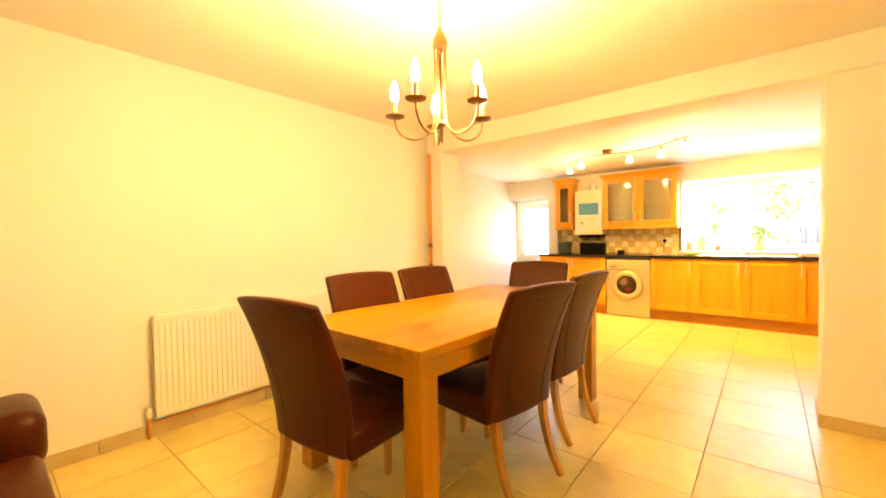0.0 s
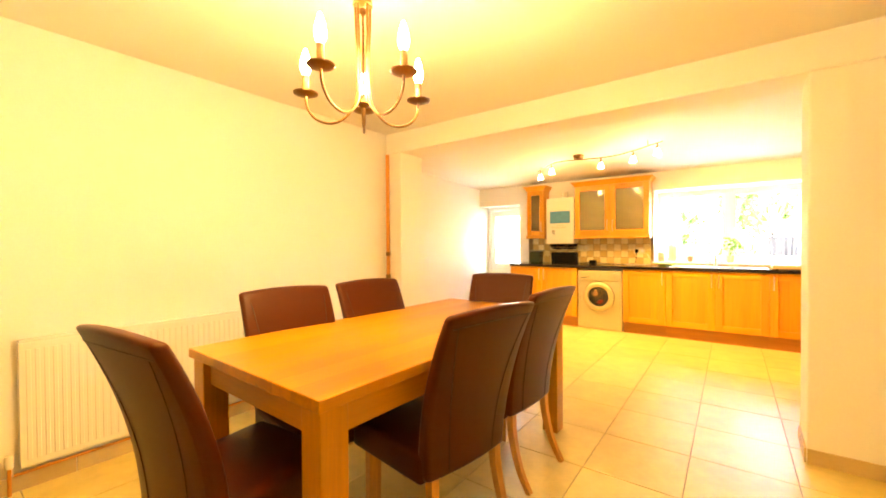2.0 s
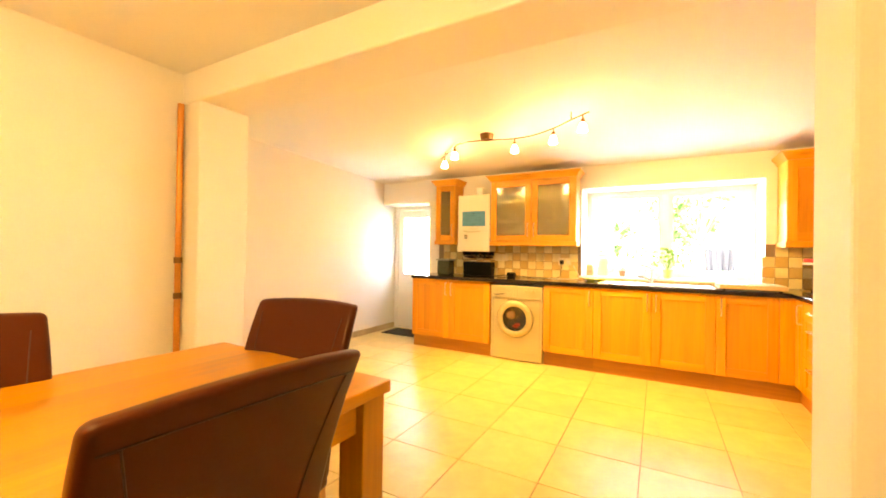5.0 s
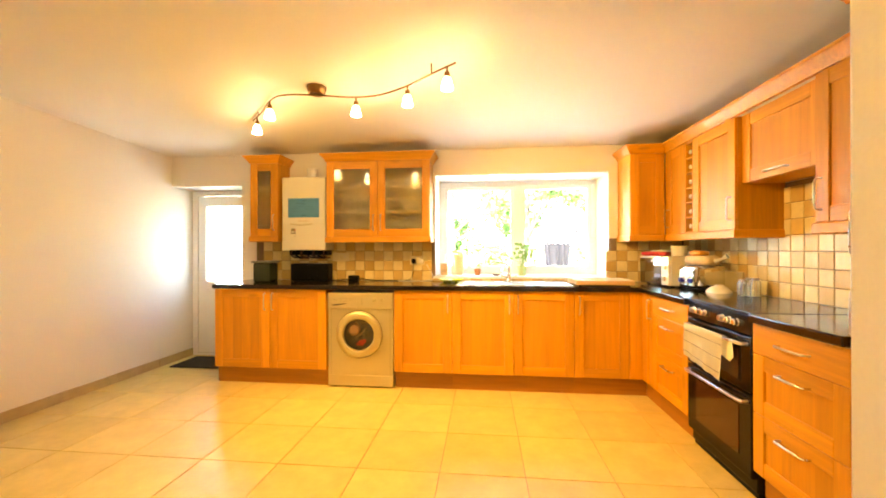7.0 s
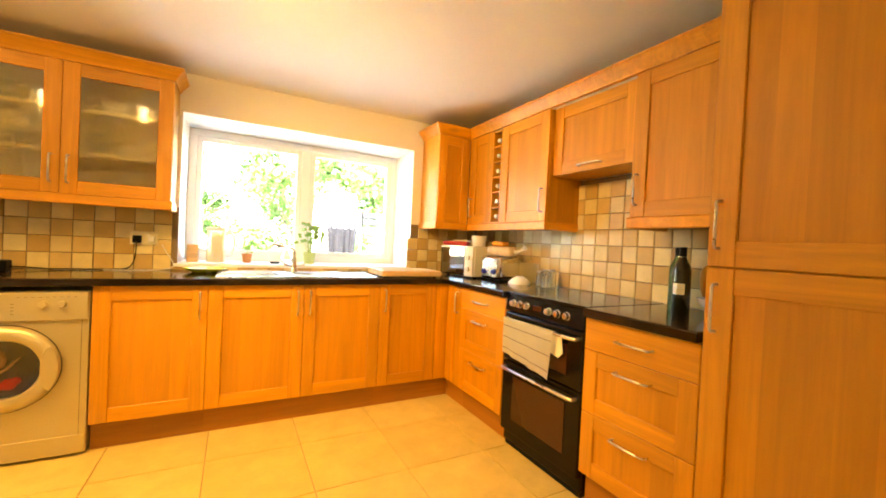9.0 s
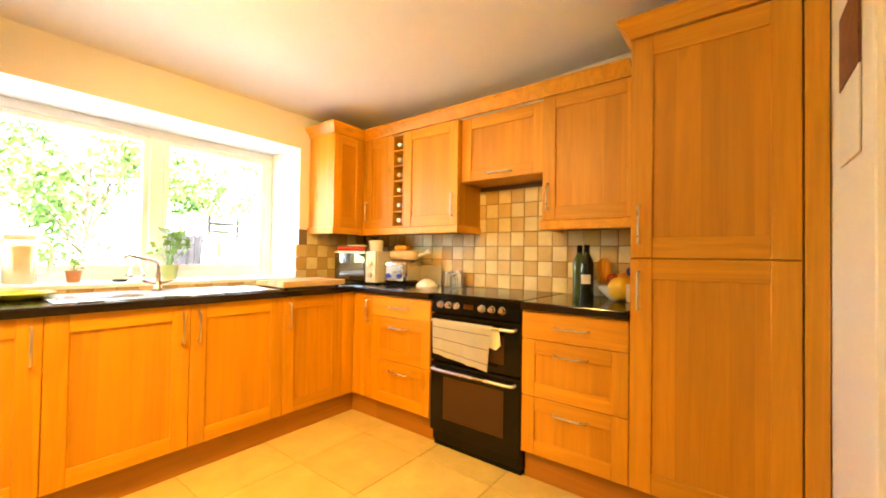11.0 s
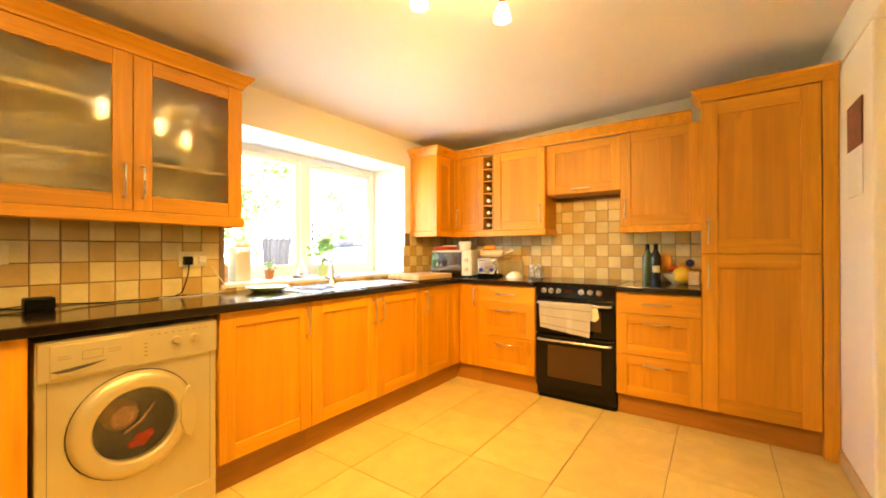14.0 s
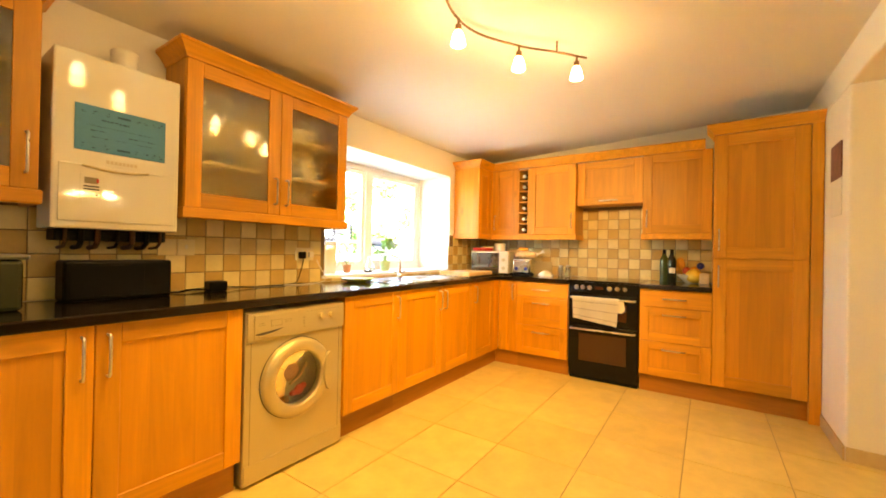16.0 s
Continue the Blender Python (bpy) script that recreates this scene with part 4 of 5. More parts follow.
for i in range(5):
    a = radians(65.6 + i * 72)
    c_, s_ = math.cos(a), math.sin(a)
    def at(r, z):
        return (r * c_, r * s_, z)
    arm = part("arm", tube(curve([at(0.027, ZC - 0.08), at(0.024, ZC - 0.18), at(0.018, ZC - 0.32), at(0.030, ZC - 0.415), at(0.072, ZC - 0.466), at(0.122, ZC - 0.480), at(0.172, ZC - 0.463), at(0.202, ZC - 0.425), at(R_, ZC - 0.375)], 5), 0.0046, 8), M_BRONZE, ch, "brass arm running down from the cap and sweeping out", 0, True)
    part("drip_tray", lathe([(0.0, ZC - 0.382), (0.02, ZC - 0.382), (0.041, ZC - 0.374), (0.043, ZC - 0.370), (0.02, ZC - 0.375), (0, ZC - 0.375)], 24, center=at(R_, 0)), M_BRONZE, arm, "", 0, True)
    part("candle_tube", lathe([(0.012, ZC - 0.375), (0.012, ZC - 0.308), (0, ZC - 0.307)], 16, center=at(R_, 0)), M_CANDLE, arm, "", 0, True)
    part("bulb", lathe([(0.009, ZC - 0.307), (0.016, ZC - 0.290), (0.0175, ZC - 0.273), (0.012, ZC - 0.243), (0.004, ZC - 0.218), (0, ZC - 0.215)], 16, center=at(R_, 0)), M_BULB, arm, "lit candle bulb", 0, True)
    lamp("candle_bulb", (CX + R_ * c_, CY + R_ * s_, ZD + ZC - 0.268), CANDLE_W, WARM, 0.025)

# ---- table ----
tb = empty("dining_table", (-0.867, 2.53, 0), -1.5, "chunky oak rectangular dining table", "dining table")
TW, TL, TH = 0.475, 0.943, 0.788
part("tabletop", box(-TW, -TL, TH - 0.04, TW, TL, TH), M_TABLE, tb, "", 0.004)
for sx in (-1, 1):
    for sy in (-1, 1):
        x, y = sx * (TW - 0.065), sy * (TL - 0.065)
        part("leg", box(x - 0.05, y - 0.05, 0, x + 0.05, y + 0.05, TH - 0.04), M_TLEG, tb, "", 0.004)
for sx in (-1, 1):
    x = sx * (TW - 0.055)
    part("apron", box(x - 0.013, -TL + 0.117, TH - 0.145, x + 0.013, TL - 0.117, TH - 0.04), M_TRAILY, tb, "", 0.002)
for sy in (-1, 1):
    y = sy * (TL - 0.055)
    part("apron", box(-TW + 0.117, y - 0.013, TH - 0.145, TW - 0.117, y + 0.013, TH - 0.04), M_TRAILX, tb, "", 0.002)


# ---- chairs: the back is on the -y side, the sitter looks to +y ----
def dining_chair():
    c = empty("dining_chair", (0, 0, 0), 0, "brown leather high-back dining chair with pale wooden legs", "chair", "chairs round the table")
    W = 0.243
    # upholstered back: a curved slab that flares and leans backwards
    bm = bmesh.new()
    rows_, cols_ = 18, 8
    def sect(v):
        z = 0.36 + 0.628 * v
        lean = -0.20 - 0.015 * v - 0.148 * v ** 2.0
        return z, lean
    def outer(u_, v, side):
        z, y = sect(v)
        w = W * (0.90 + 0.10 * math.sin(min(1, v * 1.1) * math.pi * 0.5))
        bow = 0.022 * (1 - u_ * u_)            # the back is bowed across
        thick = 0.048 * (1 - 0.32 * v)
        top = 0.014 * (1 - u_ * u_) * max(0, (v - 0.8) / 0.2)
        return (u_ * w, y - bow * 0.8 * (1 if side < 0 else 0.6) + (thick if side > 0 else -thick * 0.35), z + top)
    G = {}
    for s in (-1, 1):
        for j in range(rows_ + 1):
            for i in range(cols_ + 1):
                G[s, j, i] = bm.verts.new(outer(i / cols_ * 2 - 1, j / rows_, s))
        for j in range(rows_):
            for i in range(cols_):
                bm.faces.new((G[s, j, i], G[s, j, i + 1], G[s, j + 1, i + 1], G[s, j + 1, i])[::s])
    for j in range(rows_):
        for i in (0, cols_):
            bm.faces.new((G[-1, j, i], G[1, j, i], G[1, j + 1, i], G[-1, j + 1, i]))
    for i in range(cols_):
        for j in (0, rows_):
            bm.faces.new((G[-1, j, i], G[1, j, i], G[1, j, i + 1], G[-1, j, i + 1]))
    b = part("backrest", bm, M_LEATHER, c, "", 0.018, True, 5)
    # seams that curve down the outside of the back
    for sg in (-1, 1):
        pts = [Vector(outer(sg * (0.56 + 0.26 * (k / 16) ** 2), 0.03 + 0.89 * k / 16, -1)) + Vector((0, -0.0005, 0)) for k in range(17)]
        pts += [Vector(outer(sg * (0.93 - 0.93 * k / 6), 0.925, -1)) + Vector((0, -0.0005, 0)) for k in range(0, 7)]
        part("seam", tube(pts, 0.0020, 6), M_STITCH, b, "piped leather seam", 0, True)
        pts = [Vector(outer(sg * (0.70 + 0.12 * (k / 12) ** 2), 0.2 + 0.72 * k / 12, 1)) + Vector((0, 0.0005, 0)) for k in range(13)]
        part("seam", tube(pts, 0.0018, 6), M_STITCH, b, "piped leather seam", 0, True)
    # seat
    bm = bmesh.new()
    n = 10
    def seat(u_, v, top):
        w = W * (0.96 + 0.06 * v)
        y = -0.19 + 0.445 * v
        crown = 0.018 * (1 - u_ ** 4) * (1 - (2 * v - 1) ** 4)
        return (u_ * w, y, (0.455 + crown) if top else 0.345)
    S = {}
    for s in (0, 1):
        for j in range(n + 1):
            for i in range(n + 1):
                S[s, j, i] = bm.verts.new(seat(i / n * 2 - 1, j / n, s))
        for j in range(n):
            for i in range(n):
                f = (S[s, j, i], S[s, j, i + 1], S[s, j + 1, i + 1], S[s, j + 1, i])
                bm.faces.new(f if s else f[::-1])
    for k in range(n):
        for a in (0, n):
            bm.faces.new((S[0, k, a], S[1, k, a], S[1, k + 1, a], S[0, k + 1, a]))
            bm.faces.new((S[0, a, k], S[1, a, k], S[1, a, k + 1], S[0, a, k + 1]))
    part("seat", bm, M_LEATHER, c, "", 0.018, True, 4)
    for sx in (-1, 1):
        part("leg", tube([(sx * 0.185, 0.20, 0.36), (sx * 0.187, 0.205, 0.18), (sx * 0.188, 0.207, 0.0)], [0.027, 0.023, 0.018], 4), M_CLEG, c)
        part("leg", tube(curve([(sx * 0.180, -0.195, 0.37), (sx * 0.182, -0.205, 0.26), (sx * 0.185, -0.24, 0.12), (sx * 0.187, -0.30, 0.0)], 5), [0.027 - 0.0006 * k for k in range(16)], 4), M_CLEG, c)
    return c


chair = dining_chair()
PLACES = [(-0.892, 1.585, 6), (-1.09, 2.058, -98), (-1.06, 2.642, -95), (-0.535, 2.241, 80), (-0.565, 2.883, 86), (-0.846, 3.246, 190)]
chair.matrix_basis = pose(PLACES[0][0], PLACES[0][1], 0, 0, 0, PLACES[0][2])
for x, y, r in PLACES[1:]:
    copy_thing(chair, pose(x, y, 0, 0, 0, r))

# ---- armchair beside the wall ----
ac = empty("armchair", (-1.45, 0.35, 0), 0, "dark brown leather armchair with padded arms", "armchair")
part("base", box(-0.34, -0.36, 0.10, 0.42, 0.30, 0.36), M_LEATHER, ac, "", 0.03)
part("seat_cushion", box(-0.02, -0.34, 0.362, 0.44, 0.30, 0.465), M_LEATHER, ac, "", 0.045, True, 4)
part("arm", box(-0.42, 0.155, 0.362, -0.03, 0.32, 0.60), M_LEATHER, ac, "", 0.07, True, 6)
part("backrest", box(-0.42, -0.36, 0.362, -0.21, 0.15, 0.62), M_LEATHER, ac, "", 0.07, True, 6)
for sx in (-0.25, 0.33):
    for sy in (-0.31, 0.21):
        part("foot", box(sx - 0.025, sy - 0.025, 0, sx + 0.025, sy + 0.025, 0.10), M_CLEG, ac, "", 0.003)

# ---- radiator and pipes ----
rd = empty("radiator", (XD0, 1.20, 0), 0, "white ribbed panel radiator on the dining room wall", "radiator")
RW = 1.32
bm = box(0.045, 0, 0.125, 0.057, RW, 0.75)
part("panel", bm, M_RAD, rd, "", 0.004)
nr = int(RW / 0.0333)
for i in range(nr):
    y = 0.025 + i * (RW - 0.05) / nr
    part("rib", box(0.057, y, 0.16, 0.0615, y + 0.018, 0.715), M_RAD, rd, "", 0.002)
part("top_grille", box(0.012, 0.002, 0.7505, 0.060, RW - 0.002, 0.762), M_RAD, rd, "", 0.003)
for y in (0.0, RW - 0.008):
    part("side_cover", box(0.008, y, 0.14, 0.044, y + 0.008, 0.75), M_RAD, rd, "", 0.002)
part("valve", lathe([(0.012, -0.03), (0.018, -0.02), (0.018, 0.02), (0.014, 0.035), (0, 0.036)], 16, center=(0.03, -0.035, 0.165)), M_ENAMELW, rd, "white radiator valve", 0, True)
part("valve_pipe", tube([(0.03, -0.035, 0.14), (0.03, -0.035, 0.0)], 0.008, 8), M_COPPER, rd, "", 0, True)
part("feed_pipe", tube([(0.025, -0.02, 0.093), (0.025, RW + 0.8, 0.093)], 0.008, 8), M_COPPER, rd, "copper pipe along the skirting", 0, True)
pp = empty("riser_pipe", (XD0 + 0.045, YB - 0.035, 0), 0, "varnished copper riser pipe with a joint in the corner", "pipe")
part("pipe", tube([(0, 0, 0), (0, 0, 1.2), (0, 0, 2.145)], 0.019, 14), M_COPPER, pp, "", 0, True)
for z in (0.9, 1.13):
    part("joint", lathe([(0.0195, z - 0.02), (0.024, z - 0.018), (0.024, z + 0.018), (0.0195, z + 0.02)], 16), M_BRONZE, pp, "", 0, True)

# ---- calendar ----
cal = empty("calendar", (1.10, YB2 + 0.002, 1.42), 0, "wall calendar with a dark picture over a white page", "calendar")
part("picture", box(-0.12, 0, 0.23, 0.12, 0.006, 0.45), M_PHOTO, cal, "dark reddish picture")
part("page", box(-0.12, 0, 0.0, 0.12, 0.005, 0.228), M_PAPER, cal, "white page", 0.002)

# ---- glassware in the glazed cabinet ----
def tumbler(loc, r=0.032, h=0.12, label="clear drinking glass in the cabinet"):
    g = empty("drinking_glass", loc, 0, label, "glass", "glasses in the cabinet")
    part("glass", lathe([(0, 0), (r * 0.8, 0), (r, h), (r - 0.002, h), (r * 0.75, 0.006), (0, 0.006)], 16), M_CLEAR, g, "", 0, True)
    return g


gx, gy = -1.43, 6.97
g0 = tumbler((gx + 0.12, gy + 0.12, 1.35 + 0.253))
for dx, dz in ((0.20, 0.253), (0.28, 0.253), (0.36, 0.253), (0.62, 0.253), (0.70, 0.253), (0.15, 0.50), (0.25, 0.50), (0.35, 0.50)):
    copy_thing(g0, pose(gx + dx, gy + 0.12, 1.35 + dz))
for i, (dx, dz, r) in enumerate(((0.25, 0.019, 0.09), (0.74, 0.019, 0.085), (0.80, 0.253, 0.08), (0.72, 0.50, 0.085))):
    bw = empty("bowl", (gx + dx, gy + 0.125, 1.35 + dz), 0, "white china bowl stacked in the cabinet", "bowl", "bowls in the cabinet")
    part("bowl", lathe([(0, 0), (r * 0.5, 0), (r, 0.06), (r * 1.01, 0.066), (r * 0.92, 0.06), (r * 0.45, 0.01), (0, 0.01)], 24), M_CHINA, bw, "", 0, True)

# ---- things on the worktop ----
WTZ = 0.910
bn = empty("countertop_bin", (-2.06, 6.96, WTZ), 0, "dark translucent plastic food bin with a pale lid", "bin")
part("bucket", prism([(-0.085, -0.085), (0.085, -0.085), (0.085, 0.085), (-0.085, 0.085)], 0, 0.185), mat("dark_green_plastic", (0.035, 0.045, 0.025), 0.25), bn, "", 0.015)
part("lid", box(-0.10, -0.095, 0.186, 0.10, 0.095, 0.205), mat("smoke_plastic", (0.16, 0.17, 0.14), 0.3), bn, "", 0.008)
ra = empty("radio", (-1.84, 7.03, WTZ), 0, "black box-shaped radio under the boiler", "radio")
part("case", box(0, 0, 0, 0.395, 0.13, 0.175), M_BLACKP, ra, "", 0.012)
part("grille", box(0.02, -0.003, 0.02, 0.28, -0.0005, 0.155), M_BLACKP, ra, "black speaker grille", 0.001)
ad = empty("power_adapter", (-1.25, 7.06, WTZ), 0, "small black power adapter with trailing cables", "adapter")
part("case", box(0, 0, 0, 0.095, 0.075, 0.055), M_BLACKP, ad, "", 0.008)
for k, (z, y) in enumerate(((0.012, 0.03), (0.02, 0.05), (0.006, 0.06))):
    part("cable", tube(curve([(-0.001, y, z), (-0.08, y + 0.02, 0.012), (-0.14, y - 0.01 * k, 0.006), (-0.19, y + 0.03, 0.006)], 5), 0.0028, 6), M_BLACKP, ad, "thin black cable", 0, True)
part("cable", tube(curve([(0.096, 0.04, 0.02), (0.18, 0.06, 0.012), (0.27, 0.04, 0.006), (0.34, 0.065, 0.006), (0.43, 0.05, 0.006), (0.52, 0.075, 0.006), (0.62, 0.05, 0.01)], 6), 0.003, 6), M_BLACKP, ad, "thin black cable", 0, True)
pc = empty("white_cable", (-0.9, 7.11, WTZ), 0, "white mains cable lying along the splashback", "cable")
part("cable", tube(curve([(-0.08, 0.0, 0.004), (0.1, 0.035, 0.004), (0.25, -0.02, 0.004), (0.42, 0.02, 0.004), (0.50, 0.045, 0.03), (0.455, 0.063, 0.12), (0.43, 0.066, 0.165)], 6), 0.003, 6), M_CABLEW, pc, "", 0, True)


def socket(name, x, z, w, parts, label, y=YW - 0.0105):
    s = empty(name, (x, y, z), 0, label, "socket")
    part("plate", box(0, -0.010, 0, w, 0, 0.086), M_PLATE, s, "", 0.003)
    for p in parts:
        if p == "switches":
            for k in (0.35, 0.65):
                part("switch", box(w * k - 0.006, -0.014, 0.052, w * k + 0.006, -0.0102, 0.072), M_CHINA, s, "", 0.001)
        if p == "single":
            part("switch", box(w * 0.42, -0.014, 0.034, w * 0.58, -0.0102, 0.058), M_CHINA, s, "", 0.001)
        if p == "plug":
            part("plug", box(0.018, -0.045, 0.012, 0.062, -0.0102, 0.06), M_BLACKP, s, "black plug", 0.006)
            part("plug_cable", tube(curve([(0.04, -0.04, 0.012), (0.038, -0.035, -0.03), (0.03, -0.02, -0.09), (0.01, -0.02, -0.14), (-0.02, -0.03, -0.155)], 6), 0.0032, 6), M_BLACKP, s, "black cable", 0, True)
        if p == "white_plug":
            part("plug", box(0.096, -0.035, 0.02, 0.132, -0.0102, 0.06), M_CABLEW, s, "white plug", 0.005)
    return s


socket("switch_plate", -1.455, 1.105, 0.086, [], "blank cream switch plate beside the boiler")
socket("fused_switch", -1.365, 1.105, 0.086, ["single"], "white fused switch plate beside the boiler")
socket("double_socket", -0.64, 1.072, 0.146, ["switches", "plug", "white_plug"], "white double socket with a black and a white plug")

sk = empty("sink", (0.36, 6.89, WTZ), 0, "stainless steel inset sink with a ribbed drainer", "sink")
bm = bmesh.new()
ring = [(-0.50, -0.225), (0.50, -0.225), (0.50, 0.225), (-0.50, 0.225)]
box(-0.50, -0.225, 0.0005, -0.10, 0.225, 0.006, bm)
part("drainer", bm, M_STEEL, sk, "", 0.002)
for k in range(7):
    y = -0.16 + k * 0.053
    part("drainer_rib", box(-0.47, y, 0.0061, -0.15, y + 0.012, 0.0095), M_STEEL, sk, "", 0.001)
bm = bmesh.new()
o = [(-0.0995, -0.225), (0.50, -0.225), (0.50, 0.225), (-0.0995, 0.225)]
i_ = [(-0.04, -0.175), (0.44, -0.175), (0.44, 0.14), (-0.04, 0.14)]
vo = [bm.verts.new((x, y, 0.006)) for x, y in o]; vi = [bm.verts.new((x, y, 0.006)) for x, y in i_]
vl = [bm.verts.new((x, y, 0.0005)) for x, y in o]; vb = [bm.verts.new((x * 0.97 + 0.006, y * 0.95, 0.0012)) for x, y in i_]
for k in range(4):
    j = (k + 1) % 4
    bm.faces.new((vo[k], vo[j], vi[j], vi[k])); bm.faces.new((vl[k], vl[j], vo[j], vo[k])); bm.faces.new((vi[k], vi[j], vb[j], vb[k]))
bm.faces.new(vb)
part("bowl_surround", bm, M_STEEL, sk)
tp = empty("tap", (0.345, 7.085, WTZ + 0.0062), 0, "chrome mixer tap with a long swivel spout", "tap")
part("base", lathe([(0, 0), (0.026, 0), (0.026, 0.01), (0.016, 0.022), (0.015, 0.10), (0, 0.105)], 20), M_CHROME, tp, "", 0, True)
part("spout", tube(curve([(0, 0, 0.09), (0, 0, 0.145), (-0.02, -0.01, 0.165), (-0.10, -0.03, 0.185), (-0.155, -0.045, 0.195), (-0.165, -0.048, 0.185), (-0.167, -0.049, 0.175)], 5), 0.009, 10), M_CHROME, tp, "", 0, True)
for sx in (-1, 1):
    part("lever", tube([(sx * 0.015, 0, 0.04), (sx * 0.045, 0, 0.045), (sx * 0.075, -0.005, 0.056)], [0.008, 0.007, 0.009], 10), M_CHROME, tp, "", 0, True)
pl = empty("plate", (-0.21, 7.02, WTZ), 0, "lime green and yellow plate beside the drainer", "plate")
part("plate", lathe([(0, 0), (0.07, 0), (0.125, 0.026), (0.128, 0.030), (0.12, 0.029), (0.066, 0.006), (0, 0.006)], 32), M_LIME, pl, "", 0, True)
cb = empty("chopping_board", (1.13, 6.86, WTZ), 0, "thick pale wooden chopping board in the corner", "chopping board")
part("board", box(-0.24, -0.17, 0.008, 0.24, 0.17, 0.048), M_BOARD, cb, "", 0.006)
for sx in (-0.2, 0.2):
    for sy in (-0.13, 0.13):
        part("foot", lathe([(0, 0), (0.012, 0), (0.012, 0.0079), (0, 0.0079)], 10, center=(sx, sy, 0)), M_BLACKP, cb)

mw = empty("microwave", (1.555, 7.053, WTZ), -82, "white microwave oven with a mirrored dark door in the corner", "microwave")
part("case", box(0, 0.012, 0.012, 0.43, 0.30, 0.255), M_ENAMELW, mw, "", 0.006)
part("door", box(0.004, -0.012, 0.014, 0.325, 0.0115, 0.253), M_DOORGLASS, mw, "dark mirrored microwave door", 0.004)
part("door_frame", box(0.004, -0.014, 0.236, 0.325, -0.0125, 0.253), M_ENAMELW, mw, "white strip over the door")
part("control_panel", box(0.328, -0.010, 0.014, 0.427, 0.0115, 0.253), M_ENAMELW, mw, "", 0.004)
for z in (0.07, 0.16):
    part("knob", lathe([(0.02, 0), (0.018, 0.016), (0, 0.016)], 18, m=Matrix.Translation((0.378, -0.010, z)) @ WY), M_SILVER, mw, "", 0, True)
for p in ((0.04, 0.05), (0.39, 0.05), (0.04, 0.27), (0.39, 0.27)):
    part("foot", lathe([(0, 0), (0.014, 0), (0.014, 0.0118), (0, 0.0118)], 10, center=(p[0], p[1], 0)), M_BLACKP, mw)
rb = empty("red_packet", (1.645, 6.96, WTZ + 0.256), -50, "red and white food packet on the microwave", "packet")
part("packet", box(-0.11, -0.05, 0, 0.11, 0.05, 0.035), M_REDP, rb, "", 0.014, True, 3)
part("fold", box(-0.02, -0.052, 0.036, 0.12, 0.045, 0.048), M_PAPER, rb, "white paper fold", 0.005)
tb2 = empty("plastic_tub", (1.77, 6.80, WTZ + 0.256), -20, "translucent white plastic tub on the microwave", "tub")
part("tub", lathe([(0, 0), (0.055, 0), (0.065, 0.085), (0.06, 0.088), (0, 0.088)], 20), M_CHINA, tb2, "", 0, True)

to = empty("toaster", (1.665, 6.61, WTZ), -78, "chrome two-slot toaster with dark blue knobs", "toaster")
part("body", box(0, 0.0, 0.012, 0.21, 0.27, 0.185), M_CHROME, to, "", 0.028, True, 4)
part("front_panel", box(0.03, -0.006, 0.03, 0.18, -0.0002, 0.15), M_STEEL, to, "", 0.002)
for kx in (0.055, 0.155):
    part("knob", lathe([(0.019, 0), (0.017, 0.016), (0, 0.017)], 18, m=Matrix.Translation((kx, -0.006, 0.07)) @ WY), M_BLUEP, to, "dark blue control knob", 0, True)
part("slot_top", box(0.03, 0.04, 0.1855, 0.18, 0.23, 0.188), M_BLACKP, to, "black slot surround")
part("base", box(0.008, 0.008, 0, 0.202, 0.262, 0.0118), M_BLACKP, to)
br = empty("bread_bag", (1.80, 6.49, WTZ + 0.188), -70, "bag of bread lying on the toaster with an orange end", "bread")
part("loaf", box(-0.13, -0.06, 0, 0.10, 0.07, 0.075), M_BREAD, br, "", 0.032, True, 4)
part("wrapper_end", box(-0.09, -0.05, 0.0755, 0.02, 0.05, 0.115), M_ORANGE, br, "orange printed wrapper", 0.018, True, 3)
part("twisted_tie", tube([(0.10, 0, 0.035), (0.14, 0.01, 0.05), (0.18, 0.02, 0.075)], [0.02, 0.008, 0.02], 10), M_PAPER, br, "", 0, True)
bd = empty("upturned_dish", (1.79, 6.27, WTZ), 0, "white upturned dish draining beside the toaster", "dish")
part("dish", lathe([(0.082, 0), (0.08, 0.012), (0.055, 0.038), (0.03, 0.05), (0.03, 0.056), (0, 0.056)], 28), M_CHINA, bd, "", 0, True)
for i, (x, y, h) in enumerate(((1.86, 6.13, 0.10), (1.90, 6.06, 0.115), (1.83, 6.05, 0.09), (1.92, 6.15, 0.11))):
    j = empty("glass_jar", (x, y, WTZ), 0, "clear glass jar beside the cooker", "jar", "jars beside the cooker")
    part("jar", lathe([(0, 0), (0.026, 0), (0.028, 0.01), (0.028, h * 0.8), (0.02, h * 0.9), (0.02, h), (0.018, h), (0.018, h * 0.88), (0.025, h * 0.78), (0.025, 0.006), (0, 0.006)], 18), M_CLEAR, j, "", 0, True)
    part("lid", lathe([(0.0215, h * 0.92), (0.0215, h + 0.006), (0, h + 0.006)], 18), M_STEEL, j, "steel lid", 0, True)
bg = empty("standing_board", (1.945, 6.36, WTZ), -90, "grey rounded board leaning on the tiles", "board")
part("board", box(-0.12, -0.01, 0, 0.11, 0.006, 0.15), M_SILVERL, bg, "", 0.005)


